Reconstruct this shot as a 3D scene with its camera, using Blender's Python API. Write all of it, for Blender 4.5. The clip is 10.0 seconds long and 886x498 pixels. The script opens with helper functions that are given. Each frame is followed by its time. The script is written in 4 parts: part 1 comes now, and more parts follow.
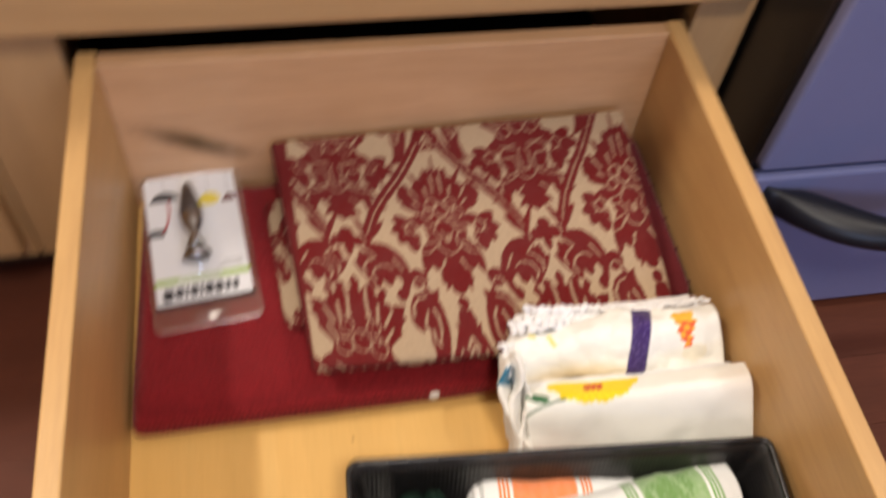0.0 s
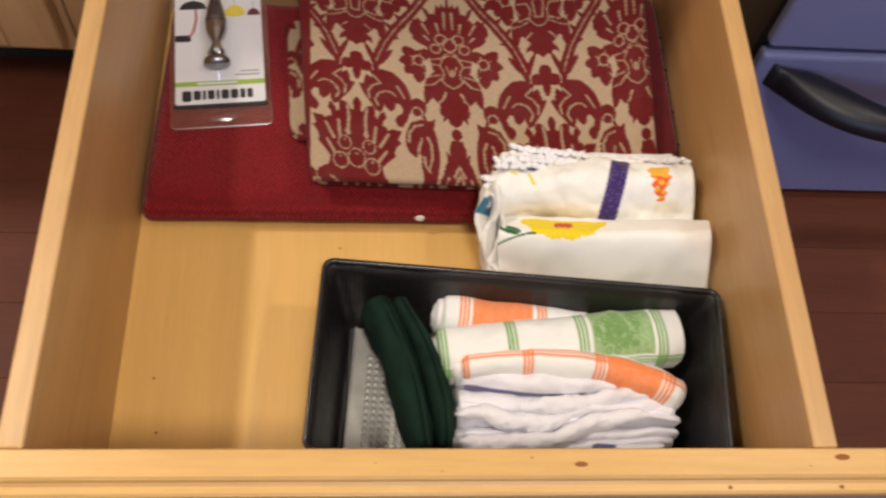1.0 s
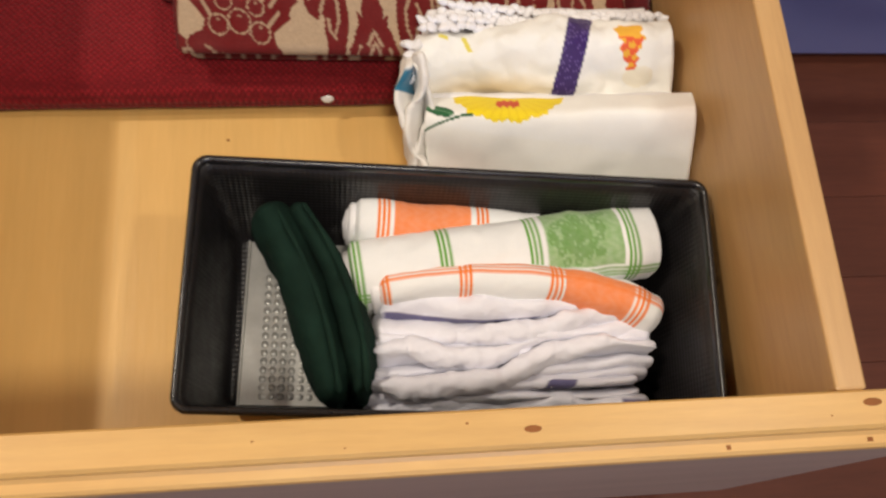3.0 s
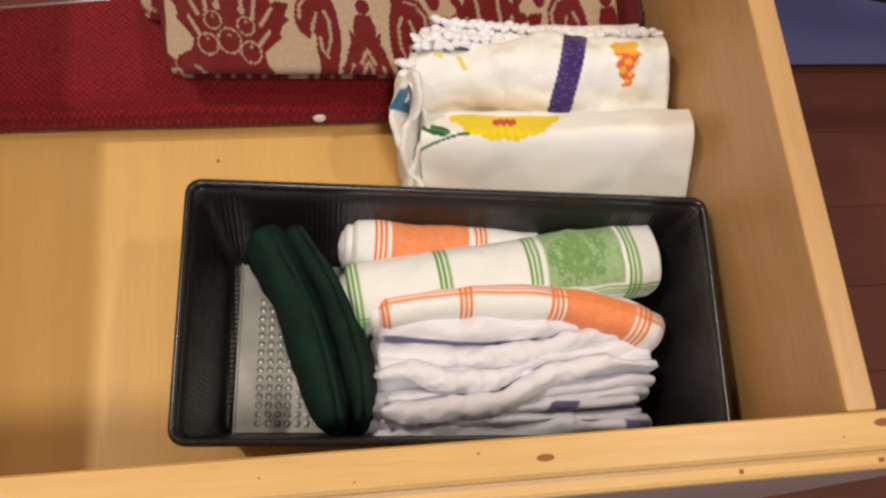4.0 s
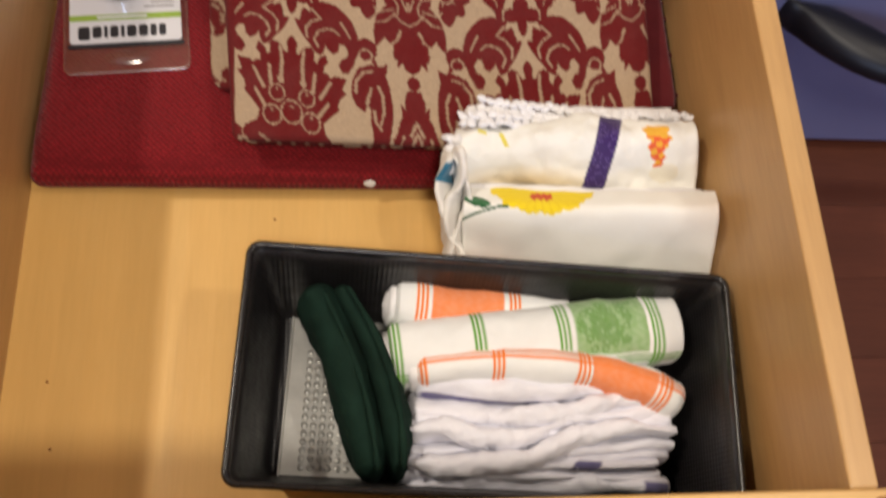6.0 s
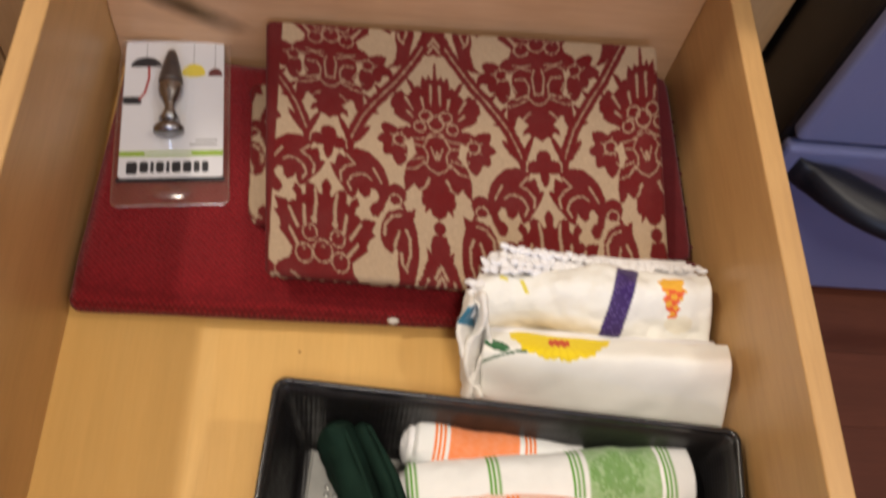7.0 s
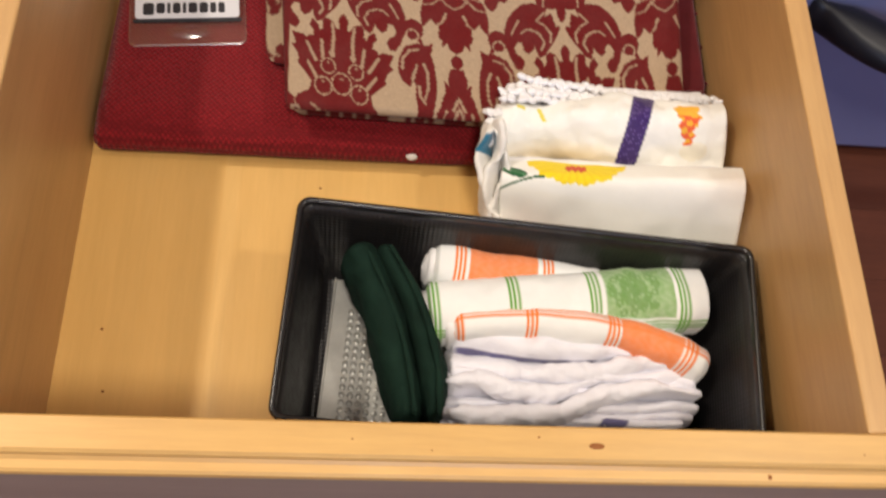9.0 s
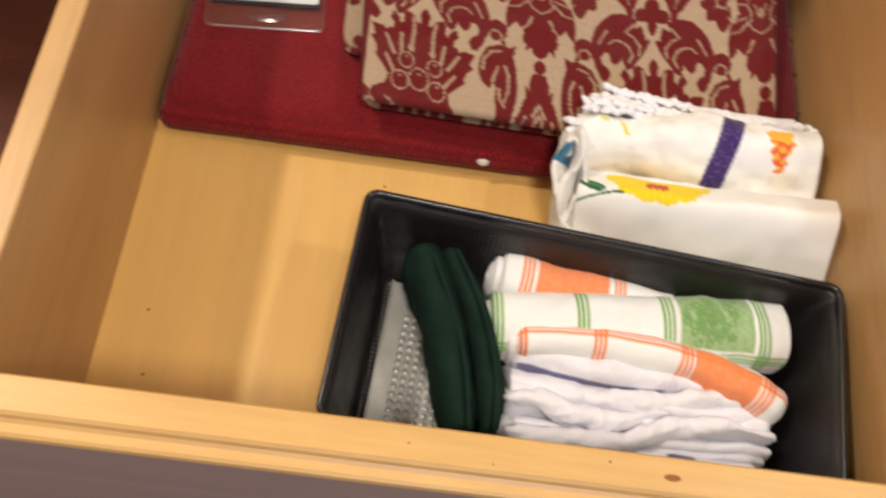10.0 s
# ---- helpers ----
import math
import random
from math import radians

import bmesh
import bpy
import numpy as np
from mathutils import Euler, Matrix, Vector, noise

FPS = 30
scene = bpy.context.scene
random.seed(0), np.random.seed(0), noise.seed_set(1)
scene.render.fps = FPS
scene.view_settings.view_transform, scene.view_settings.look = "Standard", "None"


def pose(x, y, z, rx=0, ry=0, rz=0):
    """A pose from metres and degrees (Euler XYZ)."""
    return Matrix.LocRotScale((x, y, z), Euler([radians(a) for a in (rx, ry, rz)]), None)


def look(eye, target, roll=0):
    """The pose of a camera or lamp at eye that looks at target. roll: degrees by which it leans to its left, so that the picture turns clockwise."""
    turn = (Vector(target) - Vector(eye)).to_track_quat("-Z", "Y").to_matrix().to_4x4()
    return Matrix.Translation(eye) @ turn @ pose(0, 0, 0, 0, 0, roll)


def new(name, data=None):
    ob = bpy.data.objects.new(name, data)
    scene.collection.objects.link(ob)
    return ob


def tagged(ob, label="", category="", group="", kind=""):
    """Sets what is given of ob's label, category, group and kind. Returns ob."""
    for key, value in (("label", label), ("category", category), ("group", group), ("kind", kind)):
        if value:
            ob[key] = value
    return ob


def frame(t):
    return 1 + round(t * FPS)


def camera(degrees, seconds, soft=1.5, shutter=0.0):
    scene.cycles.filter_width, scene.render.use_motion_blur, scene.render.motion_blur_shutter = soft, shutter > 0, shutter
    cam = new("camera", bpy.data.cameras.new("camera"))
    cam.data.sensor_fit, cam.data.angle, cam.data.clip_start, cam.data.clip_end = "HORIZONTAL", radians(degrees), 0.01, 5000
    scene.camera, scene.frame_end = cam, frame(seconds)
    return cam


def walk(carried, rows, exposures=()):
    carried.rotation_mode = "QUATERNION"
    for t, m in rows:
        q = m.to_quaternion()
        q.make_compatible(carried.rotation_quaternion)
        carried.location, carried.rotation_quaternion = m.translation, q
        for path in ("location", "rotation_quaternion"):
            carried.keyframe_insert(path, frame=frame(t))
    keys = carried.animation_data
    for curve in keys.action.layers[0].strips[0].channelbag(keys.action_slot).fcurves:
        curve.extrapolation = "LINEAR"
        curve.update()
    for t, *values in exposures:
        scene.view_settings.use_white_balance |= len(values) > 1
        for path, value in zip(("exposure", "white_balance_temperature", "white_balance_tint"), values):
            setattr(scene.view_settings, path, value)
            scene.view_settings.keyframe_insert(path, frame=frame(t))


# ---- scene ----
cam = camera(52.3, 10.0, soft=2.3, shutter=0.8)
PATH = [
    (0, (0.1490, -0.0730, 0.6940), (0.4083, 0.8773, -0.6915), 7.30),
    (0.1, (0.1546, -0.0818, 0.6978), (0.3772, 0.8515, -0.7055), 8.02),
    (0.2, (0.1602, -0.0906, 0.7016), (0.3655, 0.8440, -0.7035), 8.74),
    (0.3, (0.1658, -0.0994, 0.7054), (0.3618, 0.8110, -0.7169), 9.46),
    (0.4, (0.1714, -0.1082, 0.7092), (0.3635, 0.7794, -0.7279), 10.18),
    (0.5, (0.1770, -0.1170, 0.7130), (0.3580, 0.7330, -0.7481), 10.90),
    (0.6, (0.1808, -0.1212, 0.7140), (0.3494, 0.6941, -0.7682), 10.88),
    (0.7, (0.1846, -0.1254, 0.7150), (0.3320, 0.6452, -0.7931), 10.86),
    (0.8, (0.1884, -0.1296, 0.7160), (0.3316, 0.6293, -0.7985), 10.84),
    (1, (0.1960, -0.1380, 0.7180), (0.3439, 0.6262, -0.7933), 10.80),
    (1.5, (0.2200, -0.1320, 0.6780), (0.4894, 0.5199, -0.8688), 21.30),
    (2, (0.2150, -0.1120, 0.6600), (0.4463, 0.5028, -0.9080), 20.60),
    (3.5, (0.2440, -0.0520, 0.5610), (0.4778, 0.4835, -1.0354), 19.70),
    (4, (0.2230, -0.0510, 0.5760), (0.5018, 0.5101, -1.0043), 22.50),
    (4.5, (0.2170, -0.0590, 0.5830), (0.5026, 0.5156, -0.9912), 24.00),
    (5, (0.2160, -0.0670, 0.5880), (0.4914, 0.5271, -0.9808), 23.00),
    (5.5, (0.2160, -0.0590, 0.6010), (0.4549, 0.5361, -0.9734), 19.90),
    (7, (0.2060, -0.0380, 0.6520), (0.3853, 0.7786, -0.8282), 14.50),
    (7.1, (0.1986, -0.0392, 0.6516), (0.3844, 0.7968, -0.8169), 13.90),
    (7.2, (0.1912, -0.0404, 0.6512), (0.3715, 0.8085, -0.8106), 13.30),
    (7.3, (0.1838, -0.0416, 0.6508), (0.3426, 0.8146, -0.8092), 12.70),
    (7.4, (0.1764, -0.0428, 0.6504), (0.3103, 0.8108, -0.8137), 12.10),
    (7.5, (0.1690, -0.0440, 0.6500), (0.2837, 0.8043, -0.8188), 11.50),
    (7.6, (0.1720, -0.0500, 0.6458), (0.2559, 0.7791, -0.8360), 11.70),
    (7.7, (0.1750, -0.0560, 0.6416), (0.2472, 0.7471, -0.8550), 11.90),
    (7.8, (0.1780, -0.0620, 0.6374), (0.2790, 0.7009, -0.8785), 12.10),
    (7.9, (0.1810, -0.0680, 0.6332), (0.3071, 0.6697, -0.8932), 12.30),
    (8, (0.1840, -0.0740, 0.6290), (0.3285, 0.6521, -0.9013), 12.50),
    (8.5, (0.1930, -0.0920, 0.6240), (0.3749, 0.5616, -0.9348), 14.50),
    (9, (0.1990, -0.1060, 0.6300), (0.3758, 0.5866, -0.9124), 15.60),
    (9.2, (0.1934, -0.1072, 0.6172), (0.3462, 0.6193, -0.9121), 13.64),
    (9.3, (0.1906, -0.1078, 0.6108), (0.3325, 0.6417, -0.9085), 12.66),
    (9.4, (0.1878, -0.1084, 0.6044), (0.3062, 0.6577, -0.9086), 11.68),
    (9.5, (0.1850, -0.1090, 0.5980), (0.2751, 0.6621, -0.9144), 10.70),
    (9.6, (0.1846, -0.1092, 0.5966), (0.2399, 0.6251, -0.9356), 11.56),
    (9.7, (0.1842, -0.1094, 0.5952), (0.2314, 0.6009, -0.9486), 12.42),
    (9.8, (0.1838, -0.1096, 0.5938), (0.2508, 0.6148, -0.9427), 13.28),
    (9.9, (0.1834, -0.1098, 0.5924), (0.2659, 0.6361, -0.9330), 14.14),
    (10, (0.1830, -0.1100, 0.5910), (0.2867, 0.6356, -0.9333), 15.00),
]
walk(cam, [(t, look(eye, target, roll)) for t, eye, target, roll in PATH], exposures=((0.0, 0.12), (0.2, 0.20), (0.5, 0.18), (1.0, -0.10), (2.0, -0.11), (3.5, -0.20), (5.0, -0.14), (5.5, -0.13), (7.0, -0.17), (7.5, 0.04), (8.5, -0.02), (10.0, 0.01)))

# ---- light ----
# The drawer's bottom panel is at z = 0; the kitchen floor lies FLOOR below it.
FLOOR, CEILING = -0.19, 2.25
world = bpy.data.worlds.new("world")
scene.world = world
world.use_nodes = True
world.node_tree.nodes["Background"].inputs[0].default_value = (0.80, 0.85, 1.0, 1)
world.node_tree.nodes["Background"].inputs[1].default_value = 0.10


def ceiling_lamp(name, x, y, watts, size, colour):
    data = bpy.data.lights.new(name, "AREA")
    data.shape, data.size, data.energy, data.color = "DISK", size, watts, colour
    ob = new(name, data)
    ob.matrix_world = pose(x, y, CEILING - 0.03)
    return tagged(ob, "warm white recessed ceiling lamp above the kitchen", "ceiling lamp")


WARM = (1.0, 0.89, 0.75)
ceiling_lamp("ceiling_lamp", 1.36, 0.17, 13, 0.16, WARM)
ceiling_lamp("ceiling_lamp", -1.15, 0.70, 34, 0.16, WARM)
ceiling_lamp("ceiling_lamp", 0.30, -0.70, 30, 0.40, WARM)
# dusk daylight in the window's opening
sky = bpy.data.lights.new("window_light", "AREA")
sky.shape, sky.size, sky.size_y, sky.energy, sky.color = "RECTANGLE", 1.36, 0.96, 36, (0.50, 0.64, 1.0)
new("window_light", sky).matrix_world = pose(0.70, -2.64, 1.40, 90, 0, 0)
scene.view_settings.exposure = 0.0


# ---- materials ----
def nodes_of(name):
    m = bpy.data.materials.new(name)
    m.use_nodes = True
    t = m.node_tree
    return m, t, t.nodes["Principled BSDF"]


def add(t, kind, **values):
    n = t.nodes.new(kind)
    for key, value in values.items():
        setattr(n, key, value)
    return n


def ramp_noise(t, scale, stretch, detail=6.0, rough=0.6, distort=0.0):
    """Noise in the object's own metres; returns its value socket."""
    co = add(t, "ShaderNodeTexCoord")
    mp = add(t, "ShaderNodeMapping")
    mp.inputs["Scale"].default_value = stretch
    t.links.new(co.outputs["Object"], mp.inputs["Vector"])
    n = add(t, "ShaderNodeTexNoise")
    n.inputs["Scale"].default_value, n.inputs["Detail"].default_value = scale, detail
    n.inputs["Roughness"].default_value, n.inputs["Distortion"].default_value = rough, distort
    t.links.new(mp.outputs["Vector"], n.inputs["Vector"])
    return n.outputs["Fac"]


def blend(t, fac, a, b, mode="MIX"):
    m = add(t, "ShaderNodeMix", data_type="RGBA", blend_type=mode)
    for socket, value in ((m.inputs[0], fac), (m.inputs[6], a), (m.inputs[7], b)):
        if isinstance(value, (tuple, list)):
            socket.default_value = (*value, 1)
        elif isinstance(value, (int, float)):
            socket.default_value = value
        else:
            t.links.new(value, socket)
    return m.outputs[2]


def spread(t, fac, low, high):
    r = add(t, "ShaderNodeMapRange")
    r.inputs["From Min"].default_value, r.inputs["From Max"].default_value = low, high
    t.links.new(fac, r.inputs["Value"])
    return r.outputs["Result"]


def bump(t, bsdf, height, strength, distance):
    b = add(t, "ShaderNodeBump")
    b.inputs["Strength"].default_value, b.inputs["Distance"].default_value = strength, distance
    t.links.new(height, b.inputs["Height"])
    t.links.new(b.outputs["Normal"], bsdf.inputs["Normal"])


def scaled(c, k):
    return tuple(min(1.0, v * k) for v in c)


def wood(name, base, dark, along="y", rough=0.42, coat=0.15, knot=None, boards=()):
    """Varnished timber: broad bands and fine grain running along one axis; knot: centre and half-sizes of a dark knot."""
    m, t, b = nodes_of(name)
    s = {"x": (0.08, 1, 1), "y": (1, 0.08, 1), "z": (1, 1, 0.08)}[along]
    broad = spread(t, ramp_noise(t, 26, s, 3, 0.5, 0.6), 0.32, 0.68)
    fine = spread(t, ramp_noise(t, 260, s, 5, 0.65), 0.35, 0.7)
    blotch = spread(t, ramp_noise(t, 7, (1, 1, 1), 3), 0.35, 0.7)
    c = blend(t, broad, scaled(base, 0.86), scaled(base, 1.08))
    f = blend(t, fine, scaled(base, 1.05), dark)
    c = blend(t, 0.22, c, f)
    c = blend(t, blend(t, blotch, (0, 0, 0), (0.28, 0.28, 0.28)), c, scaled(dark, 1.35))
    if boards:
        # strips of veneer side by side: (where one begins, how dark, shadow included)
        co = add(t, "ShaderNodeTexCoord")
        sep = add(t, "ShaderNodeSeparateXYZ")
        t.links.new(co.outputs["Object"], sep.inputs[0])
        strips = add(t, "ShaderNodeValToRGB")
        strips.color_ramp.interpolation = "CONSTANT"
        for k, (start, tone) in enumerate(boards):
            e = strips.color_ramp.elements[k] if k < 2 else strips.color_ramp.elements.new(start)
            e.position, e.color = start, (tone, tone, tone, 1)
        t.links.new(sep.outputs[0], strips.inputs[0])
        c = blend(t, strips.outputs[0], c, scaled(dark, 1.25))
    if knot:
        co = add(t, "ShaderNodeTexCoord")
        sub = add(t, "ShaderNodeVectorMath", operation="SUBTRACT")
        sub.inputs[1].default_value = knot[0]
        t.links.new(co.outputs["Object"], sub.inputs[0])
        div = add(t, "ShaderNodeVectorMath", operation="DIVIDE")
        div.inputs[1].default_value = knot[1]
        turned = add(t, "ShaderNodeVectorRotate", rotation_type="Y_AXIS")
        turned.inputs["Angle"].default_value = radians(knot[2]) if len(knot) > 2 else 0.0
        t.links.new(sub.outputs[0], turned.inputs["Vector"])
        t.links.new(turned.outputs[0], div.inputs[0])
        ln = add(t, "ShaderNodeVectorMath", operation="LENGTH")
        t.links.new(div.outputs[0], ln.inputs[0])
        warp = add(t, "ShaderNodeMath", operation="ADD")
        t.links.new(ln.outputs["Value"], warp.inputs[0])
        t.links.new(spread(t, ramp_noise(t, 60, (1, 1, 1), 3), 0.2, 1.4), warp.inputs[1])
        c = blend(t, spread(t, warp.outputs[0], 2.1, 0.6), c, scaled(dark, 0.38))
    t.links.new(c, b.inputs["Base Color"])
    b.inputs["Roughness"].default_value = rough
    b.inputs["Coat Weight"].default_value, b.inputs["Coat Roughness"].default_value = coat, 0.3
    bump(t, b, fine, 0.12, 0.0006)
    return m


def plain(name, base, rough=0.5, metallic=0.0, var=0.12, scale=30, grit=400, depth=0.0002, coat=0.0, spec=0.5):
    m, t, b = nodes_of(name)
    big = spread(t, ramp_noise(t, scale, (1, 1, 1), 4), 0.3, 0.7)
    t.links.new(blend(t, big, scaled(base, 1 - var), scaled(base, 1 + var)), b.inputs["Base Color"])
    b.inputs["Roughness"].default_value, b.inputs["Metallic"].default_value = rough, metallic
    b.inputs["Coat Weight"].default_value = coat
    b.inputs["Specular IOR Level"].default_value = spec
    bump(t, b, ramp_noise(t, grit, (1, 1, 1), 3), 0.35, depth)
    return m


def cloth(name, base=None, weave=900, rough=0.9, var=0.1, depth=0.0004, sheen=0.2, spec=0.15, slub=0.10):
    """Woven cloth; without a base colour it takes the print stored in the mesh."""
    m, t, b = nodes_of(name)
    big = spread(t, ramp_noise(t, 45, (1, 1, 1), 4), 0.3, 0.7)
    thread = ramp_noise(t, weave, (1, 0.25, 1), 2)
    thread2 = ramp_noise(t, weave, (0.25, 1, 1), 2)
    both = add(t, "ShaderNodeMath", operation="ADD")
    t.links.new(thread, both.inputs[0]), t.links.new(thread2, both.inputs[1])
    if base:
        c = blend(t, big, scaled(base, 1 - var), scaled(base, 1 + var))
    else:
        at = add(t, "ShaderNodeAttribute", attribute_name="print")
        c = blend(t, blend(t, big, (var, var, var), (0, 0, 0)), at.outputs["Color"], (0.35, 0.33, 0.30))
    c = blend(t, slub, c, blend(t, spread(t, both.outputs[0], 0.75, 1.25), (0.05, 0.05, 0.05), (1, 1, 1)), "OVERLAY")
    t.links.new(c, b.inputs["Base Color"])
    b.inputs["Roughness"].default_value, b.inputs["Sheen Weight"].default_value = rough, sheen
    b.inputs["Specular IOR Level"].default_value = spec
    bump(t, b, both.outputs[0], 0.5, depth)
    return m


def knit(name, base, cell=330):
    """Coarse knitted cotton: rows of small loops in relief."""
    m, t, b = nodes_of(name)
    co = add(t, "ShaderNodeTexCoord")
    mp = add(t, "ShaderNodeMapping")
    mp.inputs["Rotation"].default_value = (0, 0, radians(45))
    mp.inputs["Scale"].default_value = (1, 1, 0.5)
    t.links.new(co.outputs["Object"], mp.inputs["Vector"])
    v = add(t, "ShaderNodeTexVoronoi", feature="F1")
    v.inputs["Scale"].default_value, v.inputs["Randomness"].default_value = cell, 0.25
    t.links.new(mp.outputs["Vector"], v.inputs["Vector"])
    loop = spread(t, v.outputs["Distance"], 0.62, 0.12)
    big = spread(t, ramp_noise(t, 28, (1, 1, 1), 4), 0.3, 0.7)
    c = blend(t, big, scaled(base, 0.85), scaled(base, 1.12))
    # shade in the hollows between loops, put into the colour
    c = blend(t, loop, scaled(base, 0.45), c)
    t.links.new(c, b.inputs["Base Color"])
    b.inputs["Roughness"].default_value, b.inputs["Sheen Weight"].default_value = 0.85, 0.1
    b.inputs["Specular IOR Level"].default_value = 0.2
    bump(t, b, loop, 0.9, 0.0012)
    return m


def basket_plastic(name, base):
    """Black plastic with a pressed lattice in relief."""
    m, t, b = nodes_of(name)
    co = add(t, "ShaderNodeTexCoord")
    heights = []
    for axis in (0, 1, 2):
        sep = add(t, "ShaderNodeSeparateXYZ")
        t.links.new(co.outputs["Object"], sep.inputs[0])
        mul = add(t, "ShaderNodeMath", operation="MULTIPLY")
        mul.inputs[1].default_value = 2 * math.pi / 0.0032
        t.links.new(sep.outputs[axis], mul.inputs[0])
        sn = add(t, "ShaderNodeMath", operation="SINE")
        t.links.new(mul.outputs[0], sn.inputs[0])
        heights.append(sn.outputs[0])
    a = add(t, "ShaderNodeMath", operation="ADD")
    t.links.new(heights[0], a.inputs[0]), t.links.new(heights[1], a.inputs[1])
    mul = add(t, "ShaderNodeMath", operation="ADD")
    t.links.new(a.outputs[0], mul.inputs[0]), t.links.new(heights[2], mul.inputs[1])
    big = spread(t, ramp_noise(t, 25, (1, 1, 1), 4), 0.3, 0.7)
    t.links.new(blend(t, big, scaled(base, 0.8), scaled(base, 1.2)), b.inputs["Base Color"])
    t.links.new(spread(t, ramp_noise(t, 90, (1, 1, 1), 4), -0.55, 1.9), b.inputs["Roughness"])
    bump(t, b, mul.outputs[0], 0.22, 0.0004)
    return m


def clear(name, tint=(1, 1, 1), gloss=0.06, share=0.08):
    """Thin clear plastic film: see-through, with a sharp gloss."""
    m = bpy.data.materials.new(name)
    m.use_nodes = True
    t = m.node_tree
    t.nodes.clear()
    out = add(t, "ShaderNodeOutputMaterial")
    tr, gl, mx = add(t, "ShaderNodeBsdfTransparent"), add(t, "ShaderNodeBsdfGlossy"), add(t, "ShaderNodeMixShader")
    tr.inputs[0].default_value = (*tint, 1)
    gl.inputs["Roughness"].default_value = gloss
    mx.inputs[0].default_value = share
    t.links.new(tr.outputs[0], mx.inputs[1]), t.links.new(gl.outputs[0], mx.inputs[2])
    t.links.new(mx.outputs[0], out.inputs[0])
    return m


MAPLE, MAPLE_DARK = (0.68, 0.41, 0.135), (0.38, 0.19, 0.05)
M_side = wood("maple_side", (0.60, 0.362, 0.148), (0.30, 0.15, 0.05), "y", knot=((0.481, 0.088, 0.070), (0.01, 0.0025, 0.004)))
M_rim = wood("maple_front", MAPLE, MAPLE_DARK, "x")
M_back = wood("maple_back", (0.60, 0.350, 0.190), (0.30, 0.15, 0.05), "x", knot=((0.064, 0.486, 0.080), (0.034, 0.02, 0.0085), -25))
# the strip from 0.112 also has the basket's shadow in its tone
M_bottom = wood("maple_veneer", (0.72, 0.450, 0.155), (0.52, 0.29, 0.075), "y", rough=0.35, coat=0.2, boards=((0.0, 0.20), (0.050, 0.27), (0.099, 0.0), (0.112, 0.20), (0.205, 0.06), (0.262, 0.0), (0.284, 0.22), (0.36, 0.1)))
M_cab = wood("cabinet_maple", (0.50, 0.30, 0.14), (0.28, 0.15, 0.06), "z", rough=0.45)
M_cab_x = wood("cabinet_maple_across", (0.50, 0.30, 0.14), (0.28, 0.15, 0.06), "x", rough=0.45)
# the drawer's outer face: same maple with its shade put into the colour
M_front_shaded = wood("drawer_face_maple_shaded", (0.335, 0.25, 0.20), (0.20, 0.14, 0.105), "x", rough=0.5)
M_plank = wood("dark_floor_wood", (0.125, 0.035, 0.018), (0.032, 0.009, 0.005), "x", rough=0.55, coat=0.0)
M_plank.node_tree.nodes["Principled BSDF"].inputs["Specular IOR Level"].default_value = 0.25
# near-black for plank joints, and for shade painted into cabinet hollows and toe kicks
M_gap_shade = plain("joint_and_shade_black", (0.012, 0.010, 0.009), 0.8)
M_wall = plain("wall_paint", (0.62, 0.56, 0.46), 0.8, var=0.04, scale=4)
M_ceiling = plain("ceiling_paint", (0.75, 0.74, 0.70), 0.9, var=0.03, scale=4)
M_red = knit("red_knit", (0.285, 0.010, 0.016))
M_maroon = cloth("maroon_cloth", (0.105, 0.010, 0.014))
M_print = cloth("printed_cloth", None, weave=1100, var=0.03, sheen=0.05, slub=0.12)
M_terry = cloth("towel_print", None, weave=1300, var=0.06, depth=0.0003, slub=0.05)
M_white = cloth("white_cotton", (0.80, 0.79, 0.80), var=0.03, slub=0.05)
M_lavender = cloth("pale_terry", None, weave=1500, var=0.05, depth=0.0006, slub=0.05)
M_green = cloth("dark_green_felt", (0.0068, 0.0215, 0.0148), weave=1400, var=0.25, depth=0.0006, sheen=0.0, slub=0.03)
M_bin = basket_plastic("black_plastic", (0.011, 0.010, 0.011))
M_bin_rim = plain("black_rim_plastic", (0.014, 0.013, 0.014), 0.24, var=0.2)
M_steel = plain("galvanised_steel", (0.60, 0.60, 0.57), 0.40, 0.45, var=0.12, scale=60, grit=300)
# the range fronts: blue of reflected daylight is put into the base colour
M_blue = plain("reflected_daylight_blue", (0.150, 0.160, 0.300), 0.30, var=0.06, scale=3, grit=80, coat=0.2)
M_black = plain("black_enamel", (0.010, 0.009, 0.011), 0.28, var=0.2)
M_handle = plain("black_handle_plastic", (0.008, 0.008, 0.012), 0.42, var=0.2, spec=0.3)
M_card = plain("white_card", (0.66, 0.66, 0.69), 0.45, var=0.02)
M_ink = plain("black_ink", (0.02, 0.02, 0.025), 0.5)
M_grey_ink = plain("grey_ink", (0.35, 0.35, 0.36), 0.5)
M_lime = plain("lime_ink", (0.28, 0.42, 0.06), 0.5)
M_yellow = plain("yellow_ink", (0.72, 0.58, 0.08), 0.5)
M_redink = plain("red_ink", (0.35, 0.06, 0.06), 0.5)
M_brown = plain("brown_ink", (0.12, 0.03, 0.03), 0.5)
M_chrome = plain("dark_chrome", (0.30, 0.29, 0.30), 0.20, 1.0, var=0.1)
M_rubber = plain("dark_rubber", (0.035, 0.03, 0.032), 0.35)
M_clear = clear("clear_plastic")
M_film = clear("clear_film", (0.93, 0.92, 0.93), 0.20, 0.13)
